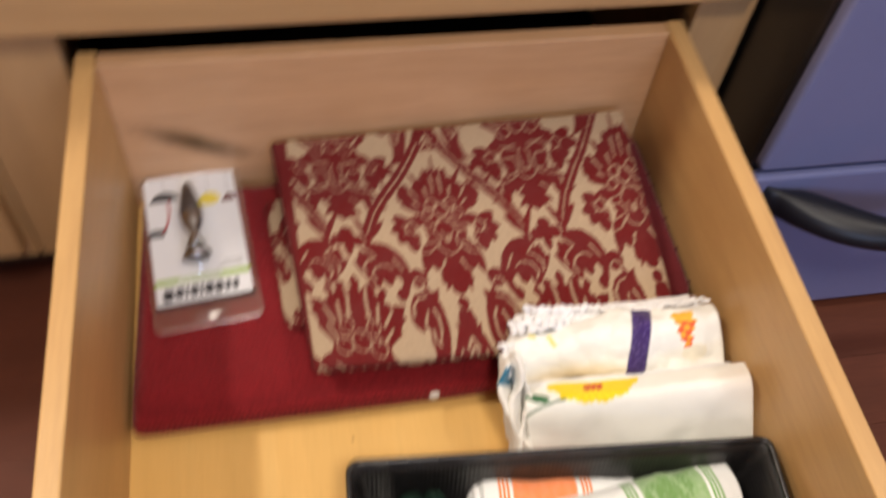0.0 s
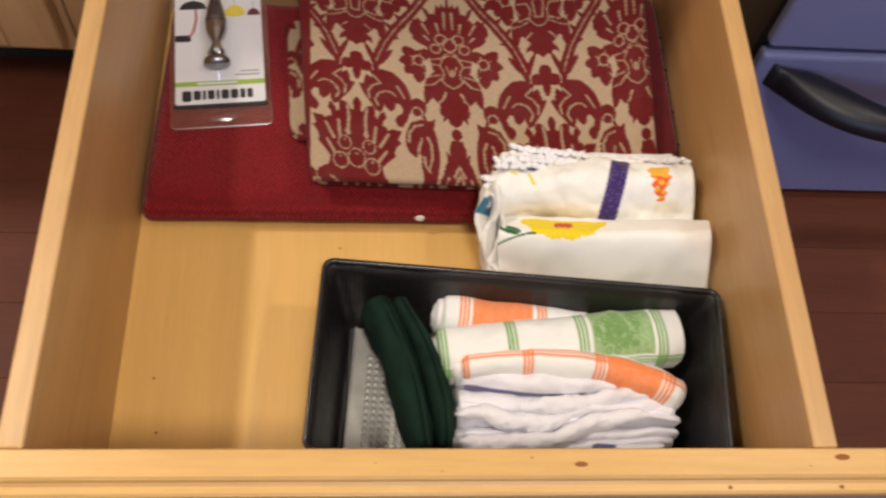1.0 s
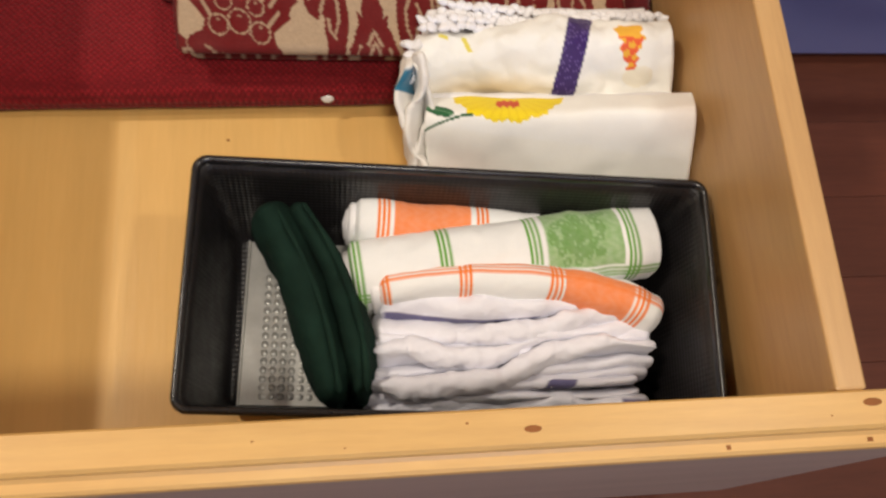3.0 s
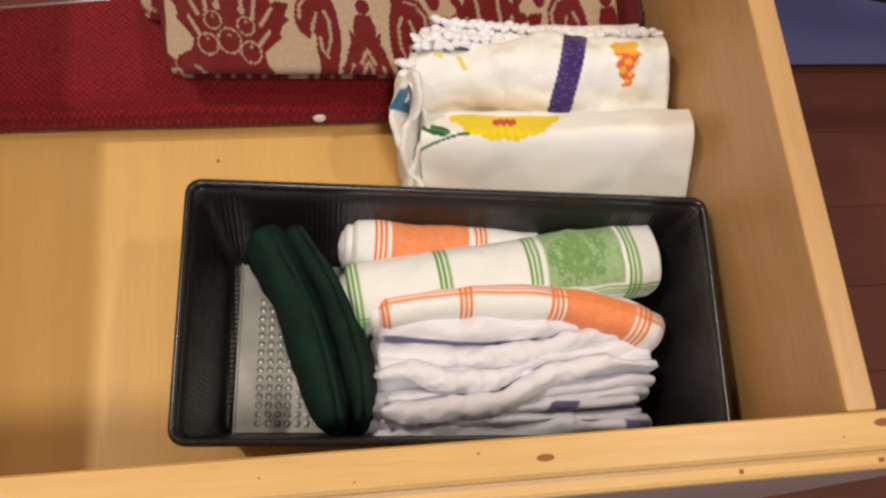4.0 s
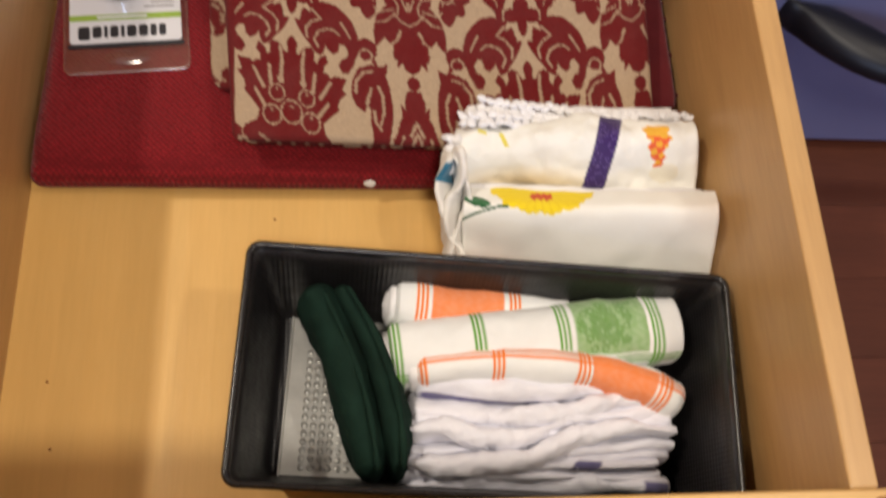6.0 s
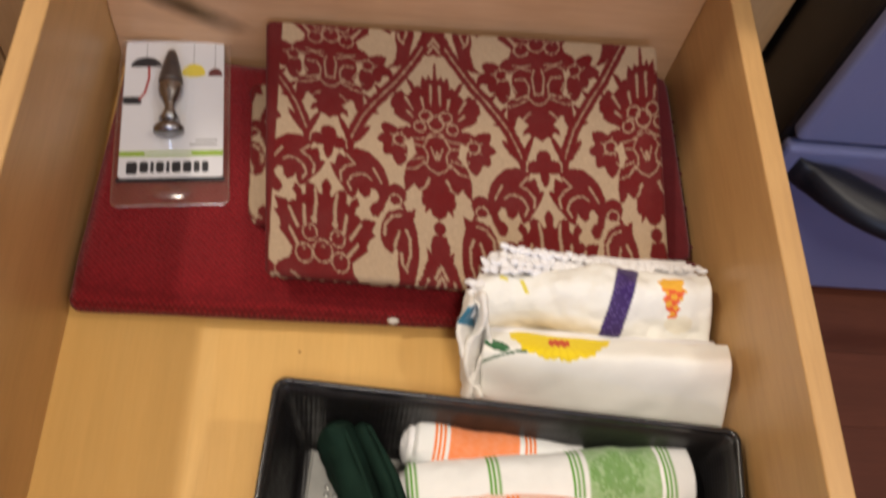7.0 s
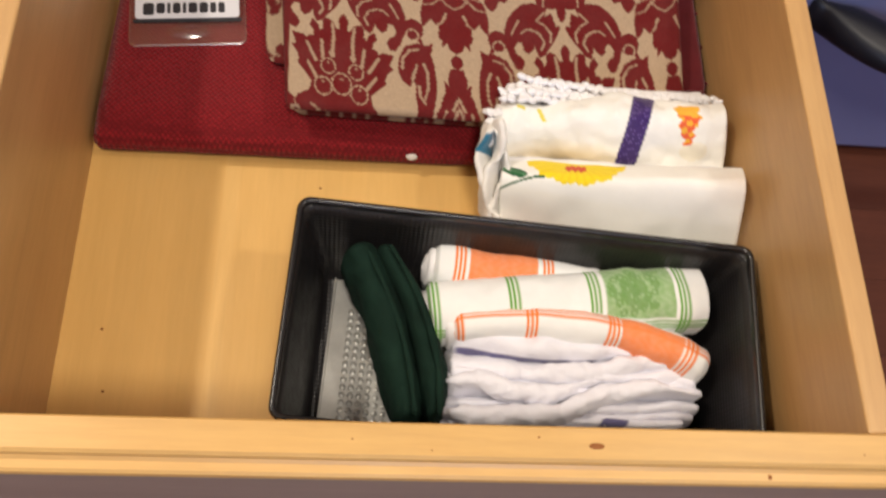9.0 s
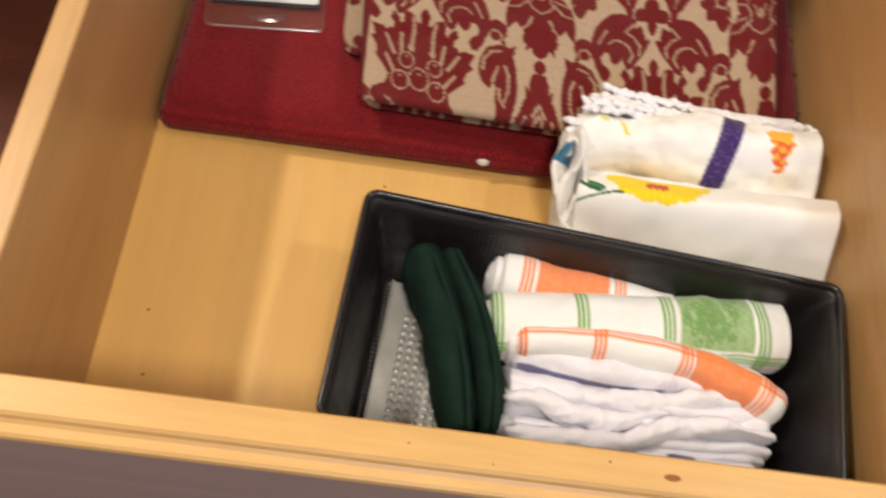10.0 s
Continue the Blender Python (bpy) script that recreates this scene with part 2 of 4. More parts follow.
M_clear_edge = clear("clear_plastic_edge", (0.95, 0.93, 0.94), 0.25, 0.30)
M_pearl = plain("pearl_plastic", (0.62, 0.57, 0.52), 0.25)
M_filler = plain("brown_filler", (0.25, 0.095, 0.03), 0.8, spec=0.2)


# ---- mesh helpers ----
def part(name, bm, material, parent=None, label=""):
    """Links a bmesh as one mesh object under a thing or a part."""
    me = bpy.data.meshes.new(name)
    bm.to_mesh(me)
    bm.free()
    me.materials.append(material)
    ob = new(name, me)
    ob.parent = parent
    if label:
        ob["label"] = label
    return ob


def thing(name, label, category, group="", kind=""):
    return tagged(new(name), label, category, group, kind)


def smooth(ob):
    ob.data.polygons.foreach_set("use_smooth", [True] * len(ob.data.polygons))
    return ob


def box(x0, x1, y0, y1, z0, z1, bevel=0.0015, segments=2):
    bm = bmesh.new()
    bmesh.ops.create_cube(bm, size=1)
    bmesh.ops.scale(bm, vec=(x1 - x0, y1 - y0, z1 - z0), verts=bm.verts)
    bmesh.ops.translate(bm, vec=((x0 + x1) / 2, (y0 + y1) / 2, (z0 + z1) / 2), verts=bm.verts)
    if bevel:
        bmesh.ops.bevel(bm, geom=bm.edges[:], offset=bevel, segments=segments, affect="EDGES", profile=0.5)
    return bm


def mesh_of(name, verts, faces, material, parent=None, colours=None, label=""):
    me = bpy.data.meshes.new(name)
    me.from_pydata([tuple(v) for v in verts], [], faces)
    me.update()
    if colours is not None:
        at = me.color_attributes.new("print", "FLOAT_COLOR", "POINT")
        rgba = np.ones((len(verts), 4), np.float32)
        rgba[:, :3] = colours
        at.data.foreach_set("color", rgba.ravel())
    me.materials.append(material)
    ob = new(name, me)
    ob.parent = parent
    if label:
        ob["label"] = label
    return smooth(ob)


def grid_faces(nu, nv, wrap_v=False, base=0, flip=False):
    out = []
    for i in range(nu - 1):
        for j in range(nv if wrap_v else nv - 1):
            k = (j + 1) % nv
            f = (base + i * nv + j, base + (i + 1) * nv + j, base + (i + 1) * nv + k, base + i * nv + k)
            out.append(f[::-1] if flip else f)
    return out


def wobble(p, scale, seed=0.0):
    return noise.noise(Vector((p[0] * scale + seed, p[1] * scale - seed, p[2] * scale + 2 * seed)))


def edge_spaced(length, step, edge):
    """Even steps, with finer ones near both ends."""
    near = [edge * (1 - math.cos(a * math.pi / 12)) for a in range(7)]
    n = max(2, int((length - 2 * edge) / step))
    mid = [edge + (length - 2 * edge) * i / n for i in range(1, n)]
    return np.array(near + mid + [length - v for v in near[::-1]])


def slab(name, w, h, thick, place, material, parent=None, step=0.006, corner=0.012, colour=None, label=""):
    """A soft folded sheet w by h with rounded edges. place(x, y, z) puts its points; colour(x, y) gives the print."""
    r = thick / 2
    xs, ys = edge_spaced(w, step, r), edge_spaced(h, step, r)
    X, Y = np.meshgrid(xs, ys, indexing="ij")
    qx, qy = np.abs(X - w / 2) - (w / 2 - corner), np.abs(Y - h / 2) - (h / 2 - corner)
    d = -(np.hypot(np.maximum(qx, 0), np.maximum(qy, 0)) + np.minimum(np.maximum(qx, qy), 0) - corner)
    pull = np.minimum(d, 0)[..., None]
    away = np.stack([np.where(qx > 0, np.sign(X - w / 2), 0) * np.maximum(qx, 0), np.where(qy > 0, np.sign(Y - h / 2), 0) * np.maximum(qy, 0)], -1)
    ln = np.linalg.norm(away, axis=-1, keepdims=True)
    XY = np.stack([X, Y], -1) + np.where(ln > 1e-9, away / np.maximum(ln, 1e-9), 0) * pull
    d = np.maximum(d, 0)
    z = r * np.sqrt(np.clip(1 - (1 - np.minimum(d / r, 1)) ** 2, 0, 1))
    flat = XY.reshape(-1, 2)
    verts = [place(x, y, zz) for (x, y), zz in zip(flat, z.ravel())] + [place(x, y, -zz) for (x, y), zz in zip(flat, z.ravel())]
    nu, nv = len(xs), len(ys)
    faces = grid_faces(nu, nv) + grid_faces(nu, nv, base=nu * nv, flip=True)
    cols = None
    if colour is not None:
        c = colour(flat[:, 0], flat[:, 1])
        cols = np.concatenate([c, c])
    return mesh_of(name, verts, faces, material, parent, cols, label)


def bolster(name, path, a, b, material, parent=None, power=2.4, tilt=0.0, end=0.012, nl=60, nr=36, crumple=(), colour=None, label=""):
    """A soft roll or fold. path(t): its middle line; a(t), b(t): half width and half height; tilt: degrees about the line;
    crumple: rows of (scale, amount, seed); colour(t, s) gives the print in arrays,
    s being the metres round the fold from its top, positive towards the near side."""
    ts = np.linspace(0, 1, nl)
    mid = np.array([path(t) for t in ts])
    seg = np.r_[0, np.cumsum(np.linalg.norm(np.diff(mid, axis=0), axis=1))]
    verts = []
    fine = np.linspace(0, 2 * math.pi, 4001)
    ct = np.sign(np.cos(fine)) * np.abs(np.cos(fine)) ** (2 / power)
    st = np.sign(np.sin(fine)) * np.abs(np.sin(fine)) ** (2 / power)
    run = np.r_[0, np.cumsum(np.hypot(np.diff(ct * a(0.5)), np.diff(st * b(0.5))))]
    even = np.linspace(0, run[-1], nr, endpoint=False)
    ct, st = np.interp(even, run, ct), np.interp(even, run, st)
    for i, t in enumerate(ts):
        tan = mid[min(i + 1, nl - 1)] - mid[max(i - 1, 0)]
        tan = tan / np.linalg.norm(tan)
        side = np.cross((0, 0, 1), tan)
        side = side / np.linalg.norm(side)
        up = np.cross(tan, side)
        d = min(seg[i], seg[-1] - seg[i])
        k = math.sqrt(max(0.0, 1 - (1 - min(d / end, 1)) ** 2)) * 0.98 + 0.02
        tl = radians(tilt(t) if callable(tilt) else tilt)
        for c, s in zip(ct, st):
            u, v = c * a(t) * k, s * b(t) * k
            p = mid[i] + side * (u * math.cos(tl) - v * math.sin(tl)) + up * (u * math.sin(tl) + v * math.cos(tl))
            n = p - mid[i]
            ln = np.linalg.norm(n)
            if ln > 1e-6:
                for scale, amount, seed in crumple:
                    p = p + n / ln * amount * wobble(p, scale, seed) * k
            verts.append(p)
    faces = grid_faces(nl, nr, True)
    faces += [tuple(range(nr))[::-1], tuple((nl - 1) * nr + j for j in range(nr))]
    cols = None
    if colour is not None:
        around = run[-1]
        s = (even - around / 4 + around / 2) % around - around / 2
        T, A = np.meshgrid(ts, s, indexing="ij")
        cols = colour(T.ravel(), A.ravel())
    return mesh_of(name, verts, faces, material, parent, cols, label)


def lathe(bm, profile, m, n=24):
    """Turns (along, radius) rows about the local z axis, placed by m."""
    rings = []
    for z, r in profile:
        rings.append([bm.verts.new(m @ Vector((r * math.cos(2 * math.pi * j / n), r * math.sin(2 * math.pi * j / n), z))) for j in range(n)])
    for lo, hi in zip(rings, rings[1:]):
        for j in range(n):
            bm.faces.new((lo[j], lo[(j + 1) % n], hi[(j + 1) % n], hi[j]))
    bm.faces.new(rings[0][::-1])
    bm.faces.new(rings[-1])
    return bm


def paint(base, *layers):
    """Colours from a base and rows of (mask, colour); masks are 0 to 1."""
    out = np.array(base, float)[None, :] * np.ones((len(layers[0][0]) if layers else 1, 1))
    for mask, colour in layers:
        k = np.clip(np.asarray(mask, float), 0, 1)[:, None]
        out = out * (1 - k) + np.array(colour)[None, :] * k
    return out


def band(v, lo, hi, soft=0.0006):
    return np.clip((v - lo) / soft + 0.5, 0, 1) * np.clip((hi - v) / soft + 0.5, 0, 1)


# ---- the room ----
def room():
    x0, x1, y0, y1 = -2.2, 2.6, -2.6, 1.14
    ob = part("floor", box(x0, x1, y0, y1, FLOOR - 0.06, FLOOR - 0.004, 0), M_gap_shade)
    tagged(ob, "dark brown wooden plank floor of the kitchen", "floor", kind="structure")
    part_floor = ob
    for name, b in (("wall_north", (x0, x1, y1, y1 + 0.1)), ("wall_west", (x0 - 0.1, x0, y0, y1)), ("wall_east", (x1, x1 + 0.1, y0, y1))):
        tagged(part(name, box(*b, FLOOR, CEILING, 0), M_wall), "plain cream painted kitchen wall", "wall", kind="structure")
    bm = bmesh.new()
    for a0, a1, c0, c1 in ((x0, 0.0, FLOOR, CEILING), (1.4, x1, FLOOR, CEILING), (0.0, 1.4, FLOOR, 0.90), (0.0, 1.4, 1.90, CEILING)):
        q = box(a0, a1, y0 - 0.1, y0, c0, c1, 0)
        me = bpy.data.meshes.new("piece")
        q.to_mesh(me)
        bm.from_mesh(me)
        bpy.data.meshes.remove(me)
        q.free()
    tagged(part("wall_south", bm, M_wall), "plain cream painted kitchen wall with a window opening", "wall", kind="structure")
    win = part("window_1", box(0.0, 1.4, y0 - 0.09, y0 - 0.07, 1.385, 1.415, 0.002), M_ceiling)
    tagged(win, "white window frame with dusk light behind", "window", kind="structure")
    tagged(part("ceiling", box(x0, x1, y0, y1, CEILING, CEILING + 0.1, 0), M_ceiling), "plain white painted ceiling", "ceiling", kind="structure")
    return part_floor


floor = room()


# ---- cabinets ----
def face_frame_cabinet():
    """The base cabinet from which the drawer is pulled out."""
    c = thing("base_cabinet", "maple base cabinet with its bottom drawer pulled open", "cabinet")
    L, R, Y = -0.11, 0.56, 0.50
    part("side_panel", box(L, L + 0.016, Y + 0.02, 1.12, -0.085, 0.70), M_cab, c)
    part("side_panel", box(R - 0.016, R, Y + 0.02, 1.12, -0.085, 0.70), M_cab, c)
    # inside panels and toe kick are near-black to paint in the cabinet's shade
    part("floor_panel", box(L + 0.017, R - 0.017, Y + 0.021, 1.10, -0.085, -0.070), M_gap_shade, c)
    part("back_board", box(L + 0.017, R - 0.017, 1.10, 1.12, -0.085, 0.70), M_gap_shade, c)
    part("stile", box(L, -0.026, Y, Y + 0.02, -0.085, 0.70), M_cab, c)
    part("stile", box(0.506, R, Y, Y + 0.02, -0.085, 0.70), M_cab, c)
    part("rail", box(-0.0255, 0.5055, Y, Y + 0.02, -0.085, -0.055), M_cab_x, c)
    part("rail", box(-0.0255, 0.5055, Y, Y + 0.02, 0.196, 0.235), M_cab_x, c)
    part("rail", box(-0.0255, 0.5055, Y, Y + 0.02, 0.66, 0.70), M_cab_x, c)
    part("top_panel", box(L + 0.017, R - 0.017, Y + 0.021, 1.10, 0.685, 0.70), M_gap_shade, c)
    part("toe_kick", box(L, R, Y + 0.07, Y + 0.085, FLOOR, -0.086), M_gap_shade, c, "recessed toe kick, near-black for the shade in it")
    up = part("drawer_front", box(-0.07, 0.55, Y - 0.021, Y - 0.001, 0.212, 0.64, 0.006, 3), M_cab_x, c, "closed upper drawer front")
    return c


def panel_door(name, x0, x1, z0, z1, y, parent):
    """A raised-panel door: two stiles, two rails and a bevelled panel."""
    w = 0.055
    d = part(name, box(x0, x0 + w, y, y + 0.02, z0, z1, 0.004), M_cab, parent)
    part("stile", box(x1 - w, x1, y, y + 0.02, z0, z1, 0.004), M_cab, d)
    for a, b in ((z0, z0 + w), (z1 - w, z1)):
        part("rail", box(x0 + w + 0.0003, x1 - w - 0.0003, y + 0.0008, y + 0.0195, a, b, 0.004), M_cab_x, d)
    bm = bmesh.new()
    rings = []
    for inset, depth in ((0.0, 0.013), (0.004, 0.013), (0.030, 0.003), (0.036, 0.003)):
        a0, a1, b0, b1 = x0 + w + inset, x1 - w - inset, z0 + w + inset, z1 - w - inset
        rings.append([bm.verts.new((px, y + depth, pz)) for px, pz in ((a0, b0), (a1, b0), (a1, b1), (a0, b1))])
    for lo, hi in zip(rings, rings[1:]):
        for j in range(4):
            bm.faces.new((lo[j], lo[(j + 1) % 4], hi[(j + 1) % 4], hi[j]))
    bm.faces.new(rings[-1])
    back = [bm.verts.new((v.co.x, y + 0.018, v.co.z)) for v in rings[0]]
    for j in range(4):
        bm.faces.new((back[j], back[(j + 1) % 4], rings[0][(j + 1) % 4], rings[0][j]))
    bm.faces.new(back[::-1])
    bmesh.ops.recalc_face_normals(bm, faces=bm.faces[:])
    part("raised_panel", bm, M_cab, d)
    return d


def door_cabinet():
    c = thing("base_cabinet", "maple base cabinet with closed raised-panel doors", "cabinet")
    L, R, Y = -0.95, -0.112, 0.50
    part("body", box(L, R, Y + 0.0, 1.12, -0.085, 0.70), M_cab, c)
    part("toe_kick", box(L, R, Y + 0.07, Y + 0.085, FLOOR, -0.086), M_gap_shade, c, "recessed toe kick, near-black for the shade in it")
    panel_door("door", -0.515, -0.118, -0.058, 0.66, Y - 0.022, c)
    panel_door("door", -0.918, -0.521, -0.058, 0.66, Y - 0.022, c)
    return c


face_frame_cabinet()
door_cabinet()


# ---- the range beside the cabinet ----
def kitchen_range():
    r = thing("kitchen_range", "blue-grey kitchen range with black sides and a black bow handle", "range")
    L, R, F = 0.565, 1.325, 0.398
    part("body", box(L, R, F + 0.016, 1.12, -0.175, 0.72, 0.004), M_black, r, "black side and body")
    part("oven_door", box(L + 0.001, R - 0.001, F, F + 0.0155, 0.083, 0.60, 0.005, 3), M_blue, r, "blue-grey oven door")
    lower = part("storage_drawer", box(L + 0.001, R - 0.001, F, F + 0.0155, -0.172, 0.074, 0.006, 3), M_blue, r, "blue-grey storage drawer front")
    part("control_panel", box(L + 0.001, R - 0.001, F, F + 0.0155, 0.606, 0.715, 0.004), M_black, r)
    for fx in (L + 0.05, R - 0.05):
        for fy in (F + 0.1, 1.05):
            part("foot", lathe(bmesh.new(), ((FLOOR, 0.016), (-0.175, 0.012)), Matrix.Translation((fx, fy, 0)), 12), M_black, r)

    def bow(t):
        x = L + 0.016 + (R - L - 0.032) * t
        s = abs(2 * t - 1)
        return x, F - 0.078 * (1 - s ** 8)

    n, verts, ring = 64, [], 16
    for i in range(n):
        t = i / (n - 1)
        x, y = bow(t)
        s = abs(2 * t - 1)
        inner = y + 0.020 + 0.030 * min(1.0, max(0.0, (s - 0.62) / 0.20))
        inner = min(inner, F + 0.002) if s < 0.97 else F + 0.002
        for j in range(ring):
            a = 2 * math.pi * j / ring
            verts.append((x, (y + inner) / 2 + (inner - y) / 2 * math.cos(a), 0.046 + 0.016 * math.sin(a)))
    faces = grid_faces(n, ring, True) + [tuple(range(ring))[::-1], tuple((n - 1) * ring + j for j in range(ring))]
    mesh_of("handle", verts, faces, M_handle, lower, label="glossy black bow handle")
    return r


kitchen_range()

# ---- the drawer ----
W, D, H, T = 0.480, 0.486, 0.178, 0.016


def drawer():
    d = thing("drawer", "pulled-out maple kitchen drawer holding folded table linen", "drawer")
    part("bottom_panel", box(-0.004, W + 0.004, -0.002, D + 0.004, -0.008, 0.0, 0), M_bottom, d, "pale maple veneer bottom")
    for x, y in ((0.028, 0.103), (0.035, 0.058), (0.175, 0.224)):
        speck = lathe(bmesh.new(), ((0.0, 0.0011), (0.0004, 0.0008), (0.0006, 0.0002)), Matrix.Translation((x, y, 0.0)), 8)
        part("speck", speck, M_filler, d, "dark speck in the veneer")
    part("side_panel", box(-T, 0.0, 0.0002, D + T, -0.014, H, 0.0016), M_side, d)
    part("side_panel", box(W, W + T, 0.0002, D + T, -0.014, H, 0.0016), M_side, d)
    part("back_panel", box(0.0002, W - 0.0002, D, D + T - 0.001, -0.012, H - 0.001, 0.0016), M_back, d)
    # front: flat top, a step, a bead, then the face
    prof = [(0.0, -0.115), (0.0, H - 0.001), (-0.001, H), (-0.0165, H), (-0.0182, H - 0.002), (-0.0186, H - 0.007), (-0.0205, H - 0.0085),
            (-0.0245, H - 0.0088), (-0.0262, H - 0.0105), (-0.0268, H - 0.014), (-0.0268, -0.110), (-0.0240, -0.115)]
    bm = bmesh.new()
    ends = []
    for x, cut in ((-0.070, 1), (0.553, -1)):
        ends.append([bm.verts.new((x + cut * max(0.0, (-y - 0.0165)) * 1.4, y, z)) for y, z in prof])
    n = len(prof)
    for j in range(n):
        bm.faces.new((ends[0][j], ends[1][j], ends[1][(j + 1) % n], ends[0][(j + 1) % n]))
    bm.faces.new(ends[0][::-1])
    bm.faces.new(ends[1])
    bmesh.ops.recalc_face_normals(bm, faces=bm.faces[:])
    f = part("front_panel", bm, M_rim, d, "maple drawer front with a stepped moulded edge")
    f.data.materials.append(M_front_shaded)
    # outward faces below the moulding take the maple coloured as shaded
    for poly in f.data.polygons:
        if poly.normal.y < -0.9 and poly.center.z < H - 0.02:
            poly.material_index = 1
    for x, y, w, h in ((0.330, -0.0100, 0.0085, 0.0034), (0.497, -0.0060, 0.010, 0.0040), (0.30, -0.006, 0.0016, 0.0010), (0.205, -0.009, 0.0012, 0.0008), (0.245, -0.0140, 0.0010, 0.0008), (0.475, -0.0115, 0.0010, 0.0008)):
        plug = lathe(bmesh.new(), ((-0.001, 1.0), (0.0001, 1.0), (0.00025, 0.8)), Matrix.Translation((x, y, H)) @ Matrix.Diagonal((w / 2, h / 2, 1, 1)), 10)
        part("filled_notch", plug, M_filler, f, "dark wood filler in the top edge")
    for x, w in ((0.425, 0.0022), (0.497, 0.0030)):
        part("dent", box(x - w / 2, x + w / 2, -0.0236, -0.0215, H - 0.0098, H - 0.0085, 0), M_filler, f, "dark dent in the bead")
    return d


drawer()

# ---- linen on the drawer's bottom ----
def red_mat():
    m = thing("table_mat", "folded crimson knitted table mat lying flat in the drawer", "table mat")

    def low(x, y, z):
        return (0.0025 + x + 0.004 * (y / 0.23) * (x < 0.2) * (1 - x / 0.2), 0.2490 + 0.008 * x + y, 0.0065 + z + 0.001 * wobble((x, y, 0), 30))

    def high(x, y, z):
        lift = 0.016 * min(1.0, max(0.0, (x - 0.36) / 0.08)) * min(1.0, y / 0.05)
        return (0.0035 + x + 0.005 * (y / 0.22) * (x < 0.2) * (1 - x / 0.2), 0.2420 + 0.010 * x + y * (0.2365 - 0.010 * x) / 0.230, 0.0185 + z - 0.004 * max(0.0, 1 - y / 0.03) + lift + 0.0016 * wobble((x, y, 3), 22))

    slab("lower_layer", 0.468, 0.222, 0.012, low, M_red, m, 0.006, 0.006)
    slab("upper_layer", 0.473, 0.230, 0.026, high, M_red, m, 0.006, 0.008)
    # twisted fringe at the far short side
    bm = bmesh.new()
    for i in range(26):
        y = 0.262 + i * 0.0075
        lathe(bm, ((0, 0.0011), (0.008, 0.0015), (0.016, 0.0010), (0.022, 0.0014), (0.028, 0.0005)),
              Matrix.Translation((0.468, y, 0.044 + 0.002 * math.sin(i * 1.7))) @ pose(0, 0, 0, 0, 84 + 9 * math.sin(i * 2.3), -25 + 22 * math.sin(i * 1.3)), 6)
    smooth(part("fringe", bm, M_maroon, m, "twisted dark red fringe"))
    return m


red_mat()

RED, SAND = (0.118, 0.0075, 0.0080), (0.375, 0.272, 0.178)


PX, PY = 164.0, 205.0          # repeat of the print, in millimetres


def leaf(px, py, ax, ay, bx, by, w, sharp=1.0):
    """A pointed leaf from a to b, w wide."""
    dx, dy = bx - ax, by - ay
    L = math.hypot(dx, dy)
    t = ((px - ax) * dx + (py - ay) * dy) / (L * L)
    d = ((px - ax) * -dy + (py - ay) * dx) / L
    tt = np.clip(t, 0, 1)
    return ((t > 0) & (t < 1) & (np.abs(d) < w * np.sqrt(tt) * (1 - tt) ** sharp * 1.9)).astype(float)


def stroke(px, py, pts, w, taper=0.0):
    """A line through pts of half width w, thinner towards its end."""
    best = np.full(len(px), 999.0)
    for k, ((ax, ay), (bx, by)) in enumerate(zip(pts, pts[1:])):
        dx, dy = bx - ax, by - ay
        t = np.clip(((px - ax) * dx + (py - ay) * dy) / (dx * dx + dy * dy + 1e-12), 0, 1)
        best = np.minimum(best, np.hypot(px - ax - t * dx, py - ay - t * dy) - w * (1 - taper * (k + t) / (len(pts) - 1)))
    return np.clip(0.5 - best / 0.5, 0, 1)


def disc(px, py, cx, cy, rx, ry):
    return (np.hypot((px - cx) / rx, (py - cy) / ry) < 1).astype(float)


def oval(px, py, cx, cy, rx, ry, w):
    return (np.abs(np.hypot((px - cx) / rx, (py - cy) / ry) - 1) * min(rx, ry) < w).astype(float)


def fill(px, py, pts):
    """Inside of a closed outline (even-odd rule)."""
    inside = np.zeros(len(px), bool)
    for (ax, ay), (bx, by) in zip(pts, pts[1:] + pts[:1]):
        if ay != by:
            inside ^= ((ay > py) != (by > py)) & (px < ax + (py - ay) * (bx - ax) / (by - ay))
    return np.maximum(inside, stroke(px, py, pts + pts[:1], 0.45))


